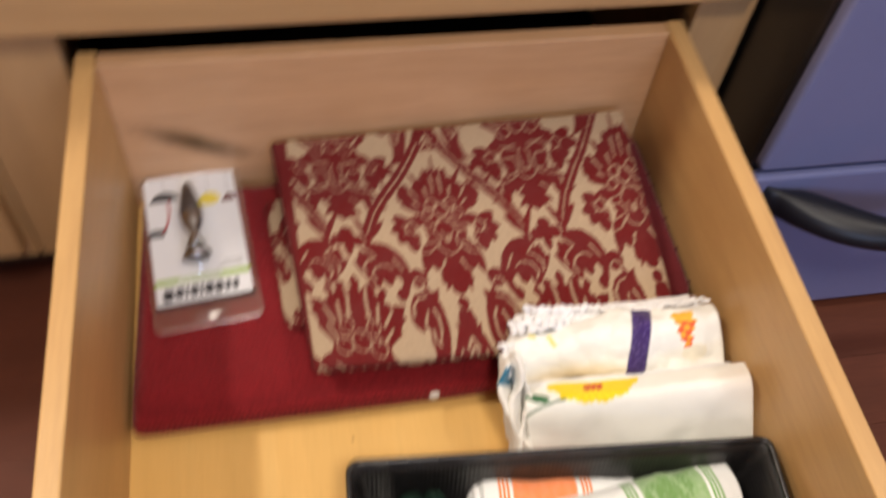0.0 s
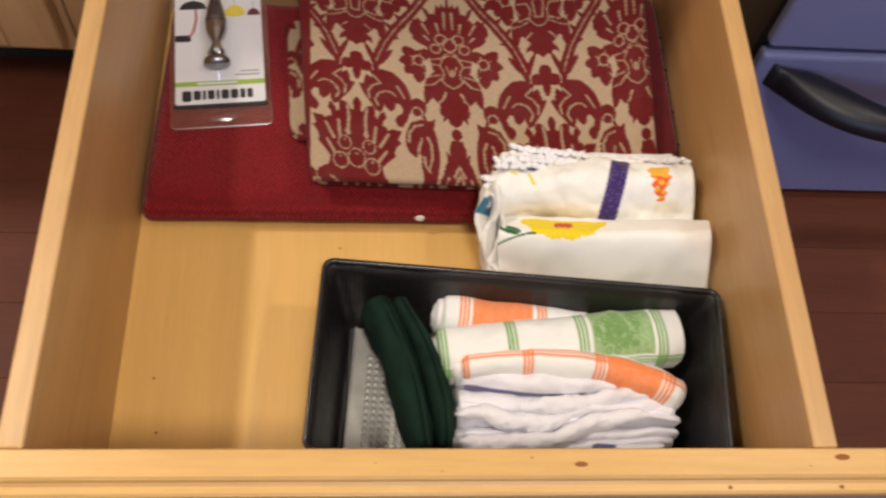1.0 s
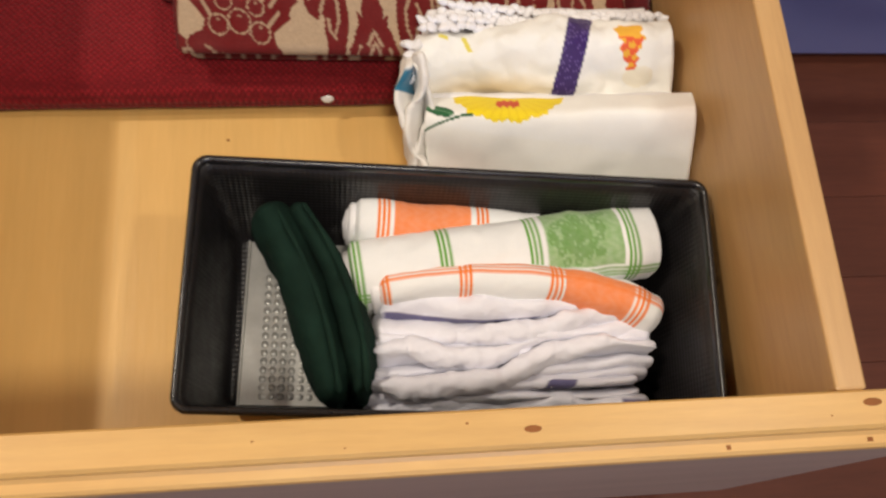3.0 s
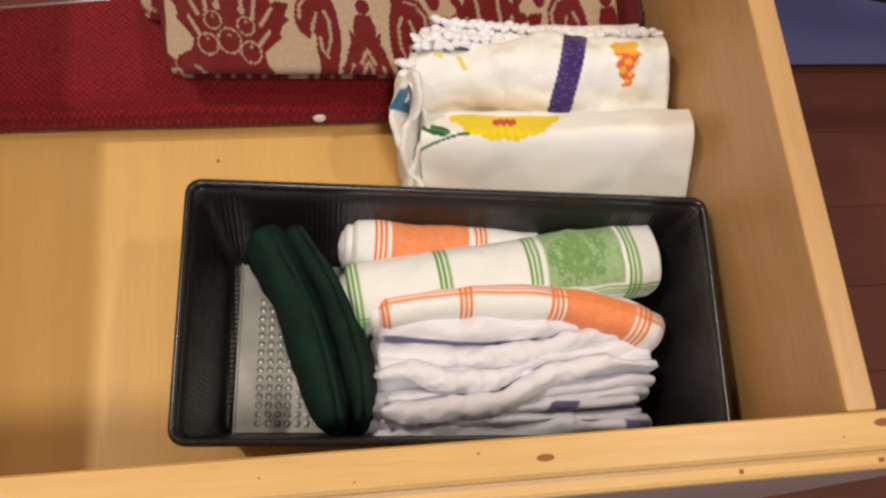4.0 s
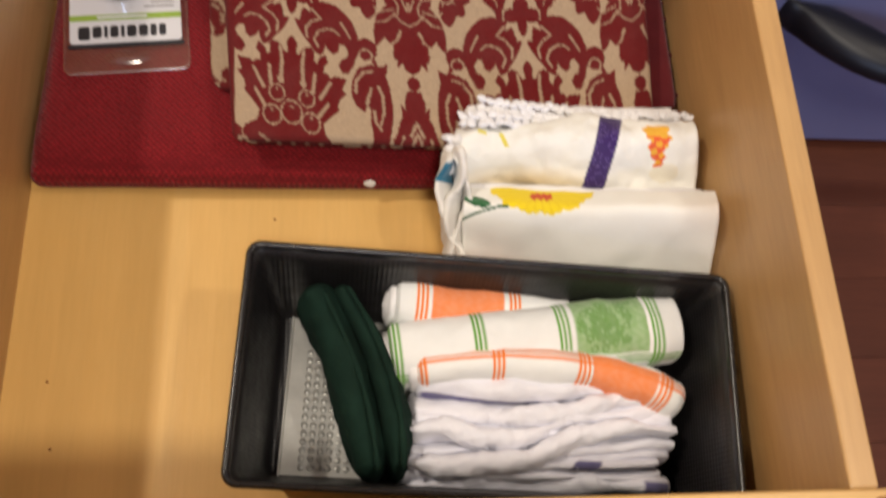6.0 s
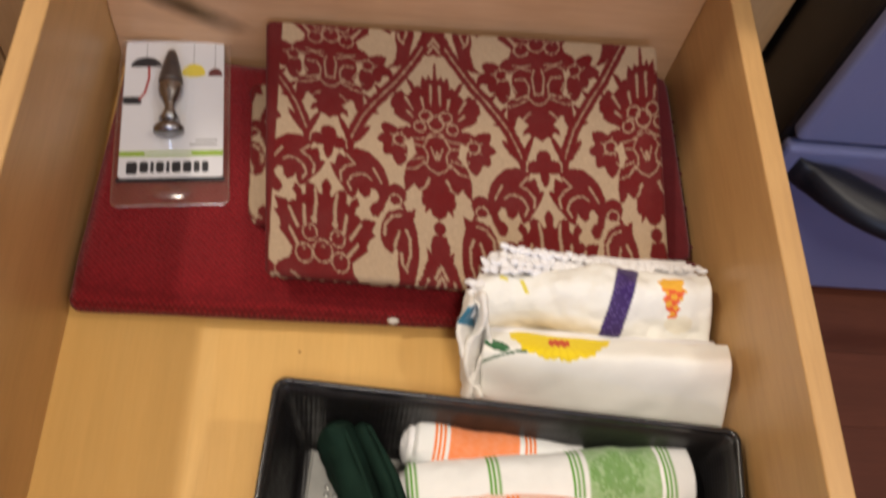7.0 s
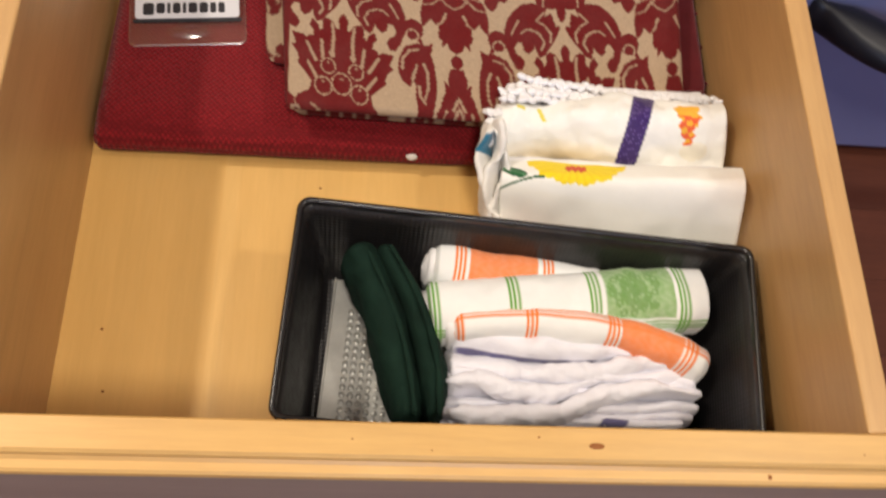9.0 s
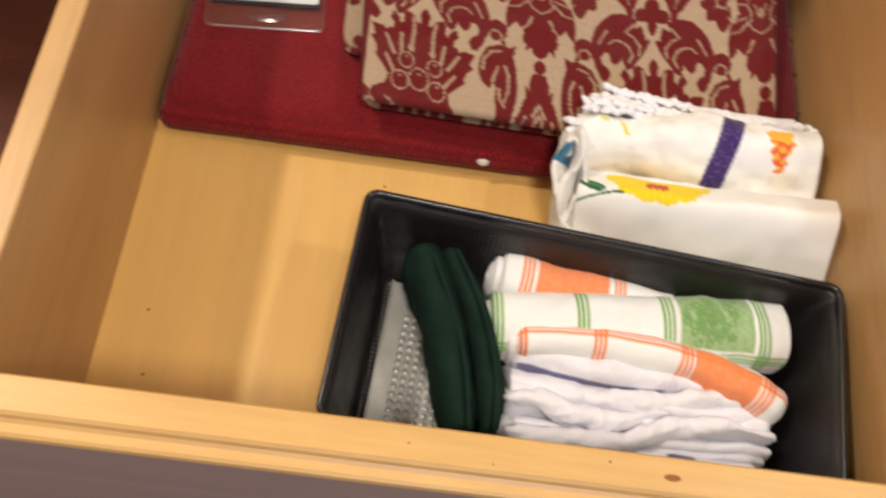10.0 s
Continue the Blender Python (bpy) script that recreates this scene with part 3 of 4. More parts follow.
def large_palmette(px, py):
    """Palmette with its stems, scrolls, horns and bud; one half, about its axis. Returns red and line masks."""
    fan = [(-1.1, 64.3), (0.6, 59.8), (1, 47.5), (2.8, 44.3), (4.9, 48.8), (6.6, 43.3), (9.8, 47.7), (11.3, 37.9), (9.1, 33.5), (13.2, 38), (16, 35.8), (18.3, 41.3), (22.3, 44.5), (20, 37), (17.8, 31.6), (21.5, 27.3), (23.4, 27.3), (26.6, 31.6), (31.3, 27.3), (34, 23.1), (34.6, 14.7), (31.5, 11.6), (32.3, 8.5), (28.2, 4.3), (22.1, 1), (19.1, -1.2), (18.7, -8.4), (17.2, -18.7), (15.8, -27), (19.4, -32.8), (23, -37.6), (23.7, -42.6), (0.1, -48.3)]
    drop = [(-0.7, -43.3), (23.7, -41.6), (25.2, -50.4), (24.5, -62.1), (21.7, -59.4), (18.2, -53.7), (14, -58.9), (12.2, -56.1), (11.8, -63), (12.6, -66.9), (11.4, -70.8), (9.5, -70), (10.1, -76.7), (6.5, -72.2), (4.2, -78.2), (0.2, -80.5)]
    scroll = [(70.9, -35.3), (60.1, -32.1), (51.5, -33.7), (45, -39.9), (40.4, -46.3), (37, -56.9), (37.5, -69), (40.9, -80.3), (44.9, -86.8), (47.8, -87.3), (50.4, -82), (48.4, -77.7), (44.5, -75.1), (43.3, -69.9), (46, -65.4), (49.8, -65.1), (51, -71.3), (54, -73.8), (57.7, -70.6), (59.4, -65.9), (60.6, -72.1), (62.6, -76.5), (66.4, -74.3), (69.1, -69.9), (73.7, -63.8), (77.4, -57.5), (80, -50.9), (76.2, -51), (75, -43.5), (73.9, -40.1), (70.1, -42.5), (68.3, -44.2), (69.1, -39.1)]
    horn = [(21.7, -78.3), (28.3, -77.3), (37.1, -81.6), (41.2, -90), (42.6, -100.7), (40, -108.7), (34.6, -112.4), (32.5, -108.4), (29.7, -108.9), (30.2, -120), (28.7, -128), (30.1, -139.7), (32.2, -146.2), (36.9, -151.3), (28.6, -149.2), (22.9, -144), (19.7, -135.6), (18.3, -126.5), (16, -117.1), (15.5, -106.9), (16.7, -93.9), (19.1, -84.7), (17.7, -75.9)]
    bud = [(-0.5, -93), (4.3, -93.4), (6.7, -100.7), (6.2, -108.2), (9.4, -104.2), (8.8, -112.5), (9.4, -118.9), (6.1, -125.5), (-1.5, -126.3)]
    stem = [(5.5, 90), (9.0, 79)] + [(15.5, 65.4), (21.8, 54.3), (30.8, 39), (40.9, 25.1), (49.1, 12.4), (56.3, -0), (61.5, -13.2), (64.9, -23.2)]
    red = [fill(px, py, [(-3, fan[0][1])] + fan + [(-3, -48.0)]), fill(px, py, [(-3, -43.3)] + drop + [(-3, -80.5)]), fill(px, py, scroll), fill(px, py, horn)]
    red += [fill(px, py, [(-3, -93.0)] + bud + [(-3, -126.0)]), disc(px, py, 0, -87.5, 4.4, 5.2), disc(px, py, 31.6, -66.0, 7.6, 8.6), leaf(px, py, 30.0, -70.0, 24.0, -78.5, 2.6)]
    for bx, by in ((20.0, -3.0), (41.5, -3.0), (45.5, -19.0), (39.9, -32.0), (28.6, -41.3)):
        red.append(leaf(px, py, 28.1, -16.3, bx, by, 6.9, 0.6))
    red += [stroke(px, py, stem, 5.0), fill(px, py, [(-3, 88), (8, 88), (13, 72), (3, 70), (-3, 74)])]
    for ax, ay, bx, by, w in ((64.8, -28.0, 50.5, -8.0, 3.4), (64.8, -28.0, 75.0, -4.0, 3.0), (57.0, 0.0, 63.0, 12.0, 2.4), (49.0, 12.0, 55.5, 22.5, 2.4),
                              (41.0, 25.0, 47.5, 34.0, 2.2), (31.0, 39.0, 37.5, 47.0, 2.2), (53.0, 4.0, 44.0, 6.0, 1.8), (36.0, 31.0, 30.0, 28.0, 1.6), (64.5, -22.0, 66.0, -37.0, 3.2)):
        red.append(leaf(px, py, ax, ay, bx, by, w, 0.65))
    line = [oval(px, py, 0, 3.0, 6.0, 7.0, 0.62), oval(px, py, 7.6, 9.0, 4.9, 5.2, 0.62), oval(px, py, 12.6, -1.6, 4.4, 4.8, 0.62)]
    line += [oval(px, py, 28.1, -16.5, 4.8, 5.2, 0.7), oval(px, py, 31.9, -71.0, 4.4, 4.6, 0.6)]
    for k in range(5):
        a = radians(72 * k + 30)
        line.append(stroke(px, py, [(28.1 + 5 * math.cos(a), -16.5 + 5 * math.sin(a)), (28.1 + 8.5 * math.cos(a), -16.5 + 8.5 * math.sin(a))], 0.6, 0.4))
    for pts in [[(3.5, 38.8), (3.6, 20.4)], [(10.7, 26), (9.2, 16.3)], [(23.3, 25.2), (17.9, 14.5)], [(21.7, 11.5), (17.6, 7.1)], [(6.8, -48.7), (9.4, -55.4), (12.1, -58.1)]]:
        line.append(stroke(px, py, pts, 1.15, 0.55))
    for pts in [[(1.2, -8.4), (10.7, -12.9), (20.3, -14.5)], [(20.1, -18.6), (10.3, -20.2), (7, -26.5), (7.6, -33.6), (10.4, -36.4)], [(9.6, -33.4), (16, -41), (23.7, -42.6)], [(10.7, -30.3), (21.3, -33.7), (24.4, -29.5)], [(0.4, -24), (1, -31.1), (4.4, -20.6)], [(0.3, -43.2), (6.3, -39.7), (9.5, -34.4)], [(15.8, -27), (19.9, -22.7)], [(-0.6, -4.3), (5.1, -8.1), (10.3, -20.2)]]:
        line.append(stroke(px, py, pts, 0.62, 0.2))
    for pts in [[(64.3, -69.9), (67, -64.4), (63.9, -57.7), (58.1, -54.5), (53.3, -54.6), (49.6, -58)], [(71.8, -63.4), (72.5, -56.4), (68.5, -50.4), (62.6, -47.2)], [(48.2, -47.6), (44.6, -54.1), (41.9, -59.7)], [(68.1, -40), (61.6, -47)]]:
        line.append(stroke(px, py, pts, 0.85, 0.3))
    for pts in [[(39.7, -99.3), (39.4, -91.6), (34.3, -84.1), (27.6, -82.1)], [(32.5, -107.5), (31.3, -101.7), (29.1, -94.7)], [(24.3, -93.1), (21.7, -99.3), (21.4, -111.4), (24.7, -122.9)], [(27.9, -111.4), (27.3, -118.7), (23.8, -123.6)]]:
        line.append(stroke(px, py, pts, 1.1, 0.35))
    line += [stroke(px, py, [(-1.0, -114.0), (4.2, -124.5)], 1.0), stroke(px, py, [(-0.5, 82.5), (4.6, 73.0)], 0.9)]
    line.append(stroke(px, py, stem[1:], 0.65, 0.2))
    return np.max(red, 0), np.max(line, 0)


def small_palmette(px, py):
    """Palmette of the half-drop row, with the cross below it; one half, about its axis."""
    fan = [(-1.3, 56), (1.5, 53.6), (3.3, 50), (2.2, 42.7), (5, 41.4), (8, 47), (11.9, 48.9), (14.7, 46.5), (14.5, 39.5), (17.2, 36.2), (18.3, 41.3), (22.2, 45.1), (24, 39.5), (21, 36), (20.9, 31.1), (23.7, 30.7), (25.5, 27.2), (28.4, 29.7), (36, 29.2), (32.8, 21), (35.6, 18.7), (31.7, 14.2), (29.7, 9.2), (30.5, 5.6), (25.7, 1), (20, -5.6), (18, -11.4), (2.3, -15.7)]
    body = [(0.8, -3.3), (19.8, -5.1), (21.6, -12.6), (19.4, -26.1), (21, -42.3), (17.8, -51.7), (25.4, -57.8), (23.2, -64.3), (-1.2, -64.4)]
    drop = [(-1, -58.4), (25.3, -60.7), (25.9, -70.5), (25.5, -82.1), (21.9, -73.9), (16.1, -70.2), (12, -75.6), (8.9, -78.3), (13.6, -83.6), (14.4, -87.6), (9.6, -85.2), (7.5, -88.9), (3.5, -89.6), (-0.6, -93.2)]
    red = [fill(px, py, [(-3, 56.0)] + fan + [(-3, -15.7)]), fill(px, py, [(-3, 2.0)] + body + [(-3, -64.4)]), fill(px, py, [(-3, -58.4)] + drop + [(-3, -93.0)])]
    for bx, by in ((18.0, -13.0), (43.5, -19.5), (49.0, -37.4), (38.3, -48.4), (28.3, -59.2)):
        red.append(leaf(px, py, 29.0, -31.0, bx, by, 7.2, 0.6))
    red += [leaf(px, py, 0, -116.0, 0, -100.5, 6.0, 0.42), leaf(px, py, 0, -115.5, 13.2, -114.5, 5.4, 0.36), leaf(px, py, 0, -113.0, 0, -131.5, 4.6, 0.7), disc(px, py, 0, -115.5, 5.2, 5.0)]
    line = [oval(px, py, 0, -2.0, 6.6, 8.0, 0.5), oval(px, py, 9.8, 9.6, 5.0, 6.0, 0.5), oval(px, py, 12.4, -6.8, 5.8, 6.6, 0.5), oval(px, py, 29.0, -31.5, 5.0, 5.4, 0.52)]
    for cx, cy in ((0.5, 1.5), (10.0, 12.5), (12.6, -3.5)):
        line.append(disc(px, py, cx, cy, 1.0, 1.0) * 0.7)
    for k in range(5):
        a = radians(72 * k + 8)
        line.append(stroke(px, py, [(29.0 + 5 * math.cos(a), -31.5 + 5 * math.sin(a)), (29.0 + 9 * math.cos(a), -31.5 + 9 * math.sin(a))], 0.6, 0.4))
    for pts in [[(3.2, -50.8), (4.7, -34.8), (3, -27.4)], [(5.9, -27.8), (14.7, -24.3), (22.2, -30.7)], [(8.9, -54.5), (17.5, -59.6), (24.3, -61.5)], [(9.1, -50.5), (17.7, -54.7), (25.6, -52)], [(-1.1, -60.4), (3.9, -58.9), (9, -52.5)], [(-0.7, -51.3), (3.3, -48.8)], [(7.5, -67.2), (11.2, -70.6), (14, -74.9)], [(18.2, -35.9), (10.5, -35.6), (7.4, -42.2), (8.1, -51.4), (11.9, -52.9)], [(6, -22.8), (12.8, -23.9), (19.5, -22.2)], [(17.9, -47.8), (21, -41.3)]]:
        line.append(stroke(px, py, pts, 0.66, 0.2))
    for pts in [[(8, 45), (6.8, 34.9), (7.4, 21.5)], [(15.1, 29), (13.9, 15.3)], [(25.4, 24.3), (18.5, 11.6)], [(24, 9), (17.3, -1.6)]]:
        line.append(stroke(px, py, pts, 1.0, -0.25))
    line.append(disc(px, py, 7.4, 19.8, 2.2, 2.6))
    return np.max(red, 0), np.max(line, 0)


def damask(X, Y):
    """Red damask print on sand: palmettes in a half-drop repeat. X and Y in metres from the middle of a large palmette."""
    red, line = np.zeros(len(X)), np.zeros(len(X))
    wob = 0.5 * np.sin(X * 1900 + 3 * np.sin(Y * 800)) + 0.5 * np.sin(Y * 1700 + 3 * np.sin(X * 900))
    for motif, ox, oy in ((large_palmette, 0.0, 0.0), (small_palmette, PX / 2, 84.0)):
        u = np.abs((X * 1000 - ox + PX / 2) % PX - PX / 2) + 0.5 * wob
        v = (Y * 1000 - oy + PY / 2) % PY - PY / 2 + 0.5 * wob
        for wrap in (-PY, 0.0, PY):
            near = (v + wrap > -156) & (v + wrap < 92)
            if near.any():
                r, ln = motif(u[near], v[near] + wrap)
                red[near], line[near] = np.maximum(red[near], r), np.maximum(line[near], ln)
    k = np.clip(red * (1 - 0.80 * line), 0, 1)[:, None]
    return np.array(RED)[None] * k + np.array(SAND)[None] * (1 - k)


def tablecloth():
    t = thing("folded_tablecloth", "folded red and sand damask tablecloth lying on the red mat", "tablecloth")

    def splay(u, v):
        return (1 - u) * (0.003 - 0.013 * v)

    def stand(shift, z0, rise, seed):
        def place(x, y, z):
            y = y + 0.0015
            u, v = x / 0.31, y / 0.222
            px = 0.1455 + shift + x - 0.007 * v + 0.010 * u * v + splay(u, v)
            py = 0.257 + shift * 2.0 + y - 0.006 * u
            return (px, min(py, 0.4845), z0 + z + rise * v * (0.75 + 0.5 * u) + 0.004 * u + 0.0012 * wobble((x, y, seed), 18, seed))
        return place

    for i, (shift, z0, rise) in enumerate(((0.004, 0.039, 0.006), (0.005, 0.0455, 0.013), (0.0045, 0.0515, 0.019))):
        slab("lower_fold", 0.292, 0.212, 0.0085, stand(shift, z0, rise, i + 2.0), M_print, t, 0.0025, 0.008, lambda x, y: damask(x + 0.04, 0.3 - y))
    hem = np.array(RED) * 0.9

    def front(x, y):
        y = y + 0.0015
        # the cloth is pulled a little out of square
        p, q = x + splay(x / 0.31, y / 0.222) - 0.15, y - 0.11
        terms = (1 + 0 * p, p, q, p * p, p * q, q * q, p * p * q, p * q * q)
        c = damask(sum(k * w for k, w in zip((0.0232, 0.993, 0.0458, 0.0269, 0.2047, -0.0428, -1.2167, -1.8367), terms)), sum(k * w for k, w in zip((-0.0234, 0.0238, 1.0143, -0.8307, -0.669, 0.498, -1.5548, -3.5287), terms)))
        k = np.clip((0.002 + 0.011 * (y / 0.222) - x) / 0.0006, 0, 1)[:, None]
        return c * (1 - k) + hem[None] * k

    slab("top_fold", 0.304, 0.222, 0.0085, stand(0, 0.058, 0.026, 1.0), M_print, t, 0.00065, 0.005, front)
    # a patterned flap that peeps out beside the stack
    slab("flap", 0.05, 0.135, 0.007, lambda x, y, z: (0.1290 + x - 0.010 * (y / 0.135) - 0.005 * max(0.0, y / 0.135 - 0.85) / 0.15, 0.310 + y, 0.0395 + z), M_print, t, 0.0016, 0.012, lambda x, y: damask(x + 0.03, y + 0.05))
    return t


tablecloth()


# added sheet, standing in for the shaded maroon strip right of the tablecloth
def napkin():
    t = thing("shaded_strip_sheet", "added maroon sheet for the dark shaded strip beside the damask tablecloth", "napkin")
    slab("cloth", 0.165, 0.185, 0.010, lambda x, y, z: (0.312 + x, 0.296 + y, 0.0400 + z + 0.010 * min(1.0, max(0.0, (x - 0.09) / 0.05)) + 0.001 * wobble((x, y, 2), 40)), M_maroon, t, 0.006, 0.01)
    slab("inner_fold", 0.155, 0.175, 0.006, lambda x, y, z: (0.314 + x, 0.300 + y, 0.0345 + z), M_maroon, t, 0.01, 0.01)
    return t


napkin()


# ---- packaged bottle stopper on the red mat ----
def stopper_pack():
    p = thing("bottle_stopper_pack", "metal bottle stopper in clear packaging on a white printed card", "package")
    # card frame: x across, y up the card, origin at its lower corner
    base = pose(0.0235, 0.3195, 0.0345, 0, 0, 0) @ pose(0, 0, 0, 1.4, 0, 6.2)

    def flat(name, pts, z, material, parent=p, label="", thick=0.0002):
        bm = bmesh.new()
        lo = [bm.verts.new(base @ Vector((x, y, z))) for x, y in pts]
        hi = [bm.verts.new(base @ Vector((x, y, z + thick))) for x, y in pts]
        n = len(pts)
        bm.faces.new(hi), bm.faces.new(lo[::-1])
        for j in range(n):
            bm.faces.new((lo[j], lo[(j + 1) % n], hi[(j + 1) % n], hi[j]))
        bmesh.ops.recalc_face_normals(bm, faces=bm.faces[:])
        return part(name, bm, material, parent, label)

    def rrect(x0, x1, y0, y1, r, n=5):
        out = []
        for cx, cy, a0 in ((x1 - r, y0 + r, -90), (x1 - r, y1 - r, 0), (x0 + r, y1 - r, 90), (x0 + r, y0 + r, 180)):
            out += [(cx + r * math.cos(radians(a0 + 90 * i / n)), cy + r * math.sin(radians(a0 + 90 * i / n))) for i in range(n + 1)]
        return out

    flat("film_back", rrect(0.0, 0.090, 0.0, 0.162, 0.006), 0.0, M_film)
    card = flat("card", rrect(0.0045, 0.0845, 0.026, 0.160, 0.003), 0.0006, M_card, label="white printed card", thick=0.0006)
    # dark strip laid in for the card's shadow along its lower edge
    for x0, x1, y0, y1 in ((0.003, 0.0862, 0.0225, 0.0258),):
        flat("card_shadow_edge", rrect(x0, x1, y0, y1, 0.001), 0.0005, M_ink, card)
    flat("stripe", rrect(0.0046, 0.0844, 0.0455, 0.0505, 0.0004), 0.0013, M_lime, card, "lime green stripe")
    flat("bar", rrect(0.024, 0.060, 0.0470, 0.0490, 0.0003), 0.0016, M_card, card)
    # the maker's mark as plain bars
    x = 0.0105
    for w in (0.0084, 0.0066, 0.0026, 0.0060, 0.0026, 0.0068, 0.0066, 0.0046, 0.0050):
        flat("mark_bar", rrect(x, x + w, 0.0305 - (0.0014 if w > 0.008 else 0), 0.0405, min(w, 0.006) * 0.35), 0.0013, M_ink, card)
        x += w + 0.0017
    for y, w in ((0.0555, 0.022), (0.0595, 0.017)):
        flat("text_bar", rrect(0.080 - w, 0.080, y, y + 0.0016, 0.0003), 0.0013, M_grey_ink, card)
    # printed picture: hanging shades
    dome = [(0.0215 + 0.0125 * math.cos(radians(a)), 0.134 + 0.010 * math.sin(radians(a))) for a in range(0, 181, 15)]
    flat("dark_dome_print", dome, 0.0013, M_ink, card)
    dome = [(0.060 + 0.0095 * math.cos(radians(a)), 0.127 + 0.010 * math.sin(radians(a)) * (1 if a <= 180 else 0.35)) for a in range(0, 360, 15)]
    flat("yellow_dome_print", dome, 0.0013, M_yellow, card)
    dome = [(0.0775 + 0.006 * math.cos(radians(a)), 0.1245 + 0.008 * math.sin(radians(a))) for a in range(0, 181, 20)]
    flat("brown_dome_print", dome, 0.0013, M_brown, card)
    for x0, y0 in ((0.0212, 0.144), (0.0595, 0.137), (0.0770, 0.1325)):
        flat("cord_print", rrect(x0, x0 + 0.0007, y0, 0.1585, 0.0002), 0.0013, M_grey_ink, card)
    curve = [(0.0228, 0.134), (0.0232, 0.122), (0.0205, 0.108), (0.0165, 0.101), (0.0175, 0.0995), (0.0225, 0.107), (0.0252, 0.122), (0.0248, 0.134)]
    flat("red_arm_print", curve, 0.0015, M_redink, card)
    flat("dark_base_print", rrect(0.0048, 0.0190, 0.0960, 0.1035, 0.0012), 0.0013, M_ink, card)
    # the stopper lies on the card
    m = base @ pose(0.0430, 0.0725, 0.0098, -90, 0, 0)
    m = m @ Matrix.Diagonal((1.08, 1.08, 0.96, 1))
    s = smooth(part("stopper_body", lathe(bmesh.new(), ((0.000, 0.004), (0.002, 0.0075), (0.012, 0.0040), (0.018, 0.0042), (0.026, 0.0080), (0.034, 0.0092), (0.038, 0.0090)), m), M_chrome, p, "polished metal stopper"))
    smooth(part("cone", lathe(bmesh.new(), ((0.0382, 0.0092), (0.042, 0.0090), (0.056, 0.0068), (0.070, 0.0040), (0.0735, 0.0028), (0.0745, 0.0006)), m), M_rubber, s, "dark ribbed rubber cone"))
    smooth(part("foot_disc", lathe(bmesh.new(), ((-0.012, 0.008), (-0.010, 0.0112), (-0.006, 0.0112), (-0.001, 0.0065), (0.0005, 0.004)), m @ Matrix.Diagonal((1, 0.7, 1, 1))), M_chrome, s))
    # clear dome over it, and the front film
    verts, n, r = [], 28, 8
    for i in range(r + 1):
        q = i / r
        for j in range(n):
            a = 2 * math.pi * j / n
            k = 1 - q
            verts.append(base @ Vector((0.043 + 0.0185 * k ** 0.6 * math.cos(a), 0.102 + 0.052 * k ** 0.6 * math.sin(a), 0.0022 + 0.0195 * (1 - k ** 2.2))))
    mesh_of("clear_dome", verts, grid_faces(r + 1, n, True), M_clear, p)
    bm = bmesh.new()
    outer, inner = rrect(0.0, 0.090, 0.0, 0.162, 0.006), rrect(0.0016, 0.0884, 0.0016, 0.1604, 0.005)
    vo = [bm.verts.new(base @ Vector((x, y, 0.0009))) for x, y in outer]
    vt = [bm.verts.new(base @ Vector(((x + a) / 2, (y + b) / 2, 0.0024))) for (x, y), (a, b) in zip(outer, inner)]
    vi = [bm.verts.new(base @ Vector((x, y, 0.0014))) for x, y in inner]
    for lo, hi in ((vo, vt), (vt, vi)):
        for j in range(len(lo)):
            bm.faces.new((lo[j], lo[(j + 1) % len(lo)], hi[(j + 1) % len(lo)], hi[j]))
    smooth(part("film_edge", bm, M_clear_edge, p, "raised edge of clear plastic"))
    # hanger hump in the film below the card
    verts = []
    for i in range(7):
        for j in range(20):
            a, k = 2 * math.pi * j / 20, 1 - i / 6
            verts.append(base @ Vector((0.045 + 0.017 * k * math.cos(a), 0.0125 + 0.0062 * k * math.sin(a), 0.0016 + 0.0022 * (1 - k * k))))
    mesh_of("hanger_hump", verts, grid_faces(7, 20, True), M_film, p)
    for o in p.children:
        if o.data.materials[0] in (M_clear, M_film, M_clear_edge):
            o.visible_shadow = False
    return p


stopper_pack()

b = lathe(bmesh.new(), ((0, 0.0035), (0.0012, 0.0046), (0.0022, 0.0038), (0.0026, 0.001)), Matrix.Translation((0.2445, 0.2458, 0.0195)) @ pose(0, 0, 0, 40, 0, 0) @ Matrix.Diagonal((1, 0.70, 0.5, 1)), 20)
tagged(smooth(part("button", b, M_pearl)), "small white pearl button lying on the red mat", "button")


# ---- embroidered towels between mat and basket ----
WHITE = (0.85, 0.84, 0.79)


def crochet(name, path, n, r, parent, seed):
    """A crocheted border: clusters of small thread puffs."""
    rnd = random.Random(seed)
    bm = bmesh.new()

    for i in range(n):
        for row in range(2):
            p = Vector(path(i / (n - 1), row))
            for _ in range(2):
                q = p + Vector((rnd.uniform(-1, 1), rnd.uniform(-1, 1), rnd.uniform(-0.3, 0.6))) * r * 0.40
                turn = pose(0, 0, 0, rnd.uniform(-30, 30), rnd.uniform(-30, 30), rnd.uniform(-35, 35))
                bmesh.ops.create_icosphere(bm, subdivisions=2, radius=1, matrix=Matrix.Translation(q) @ turn @ Matrix.Diagonal((r * rnd.uniform(0.95, 1.35), r * rnd.uniform(0.6, 0.9), r * rnd.uniform(0.5, 0.7), 1)))
    return smooth(part(name, bm, M_white, parent, "white crocheted lace border"))


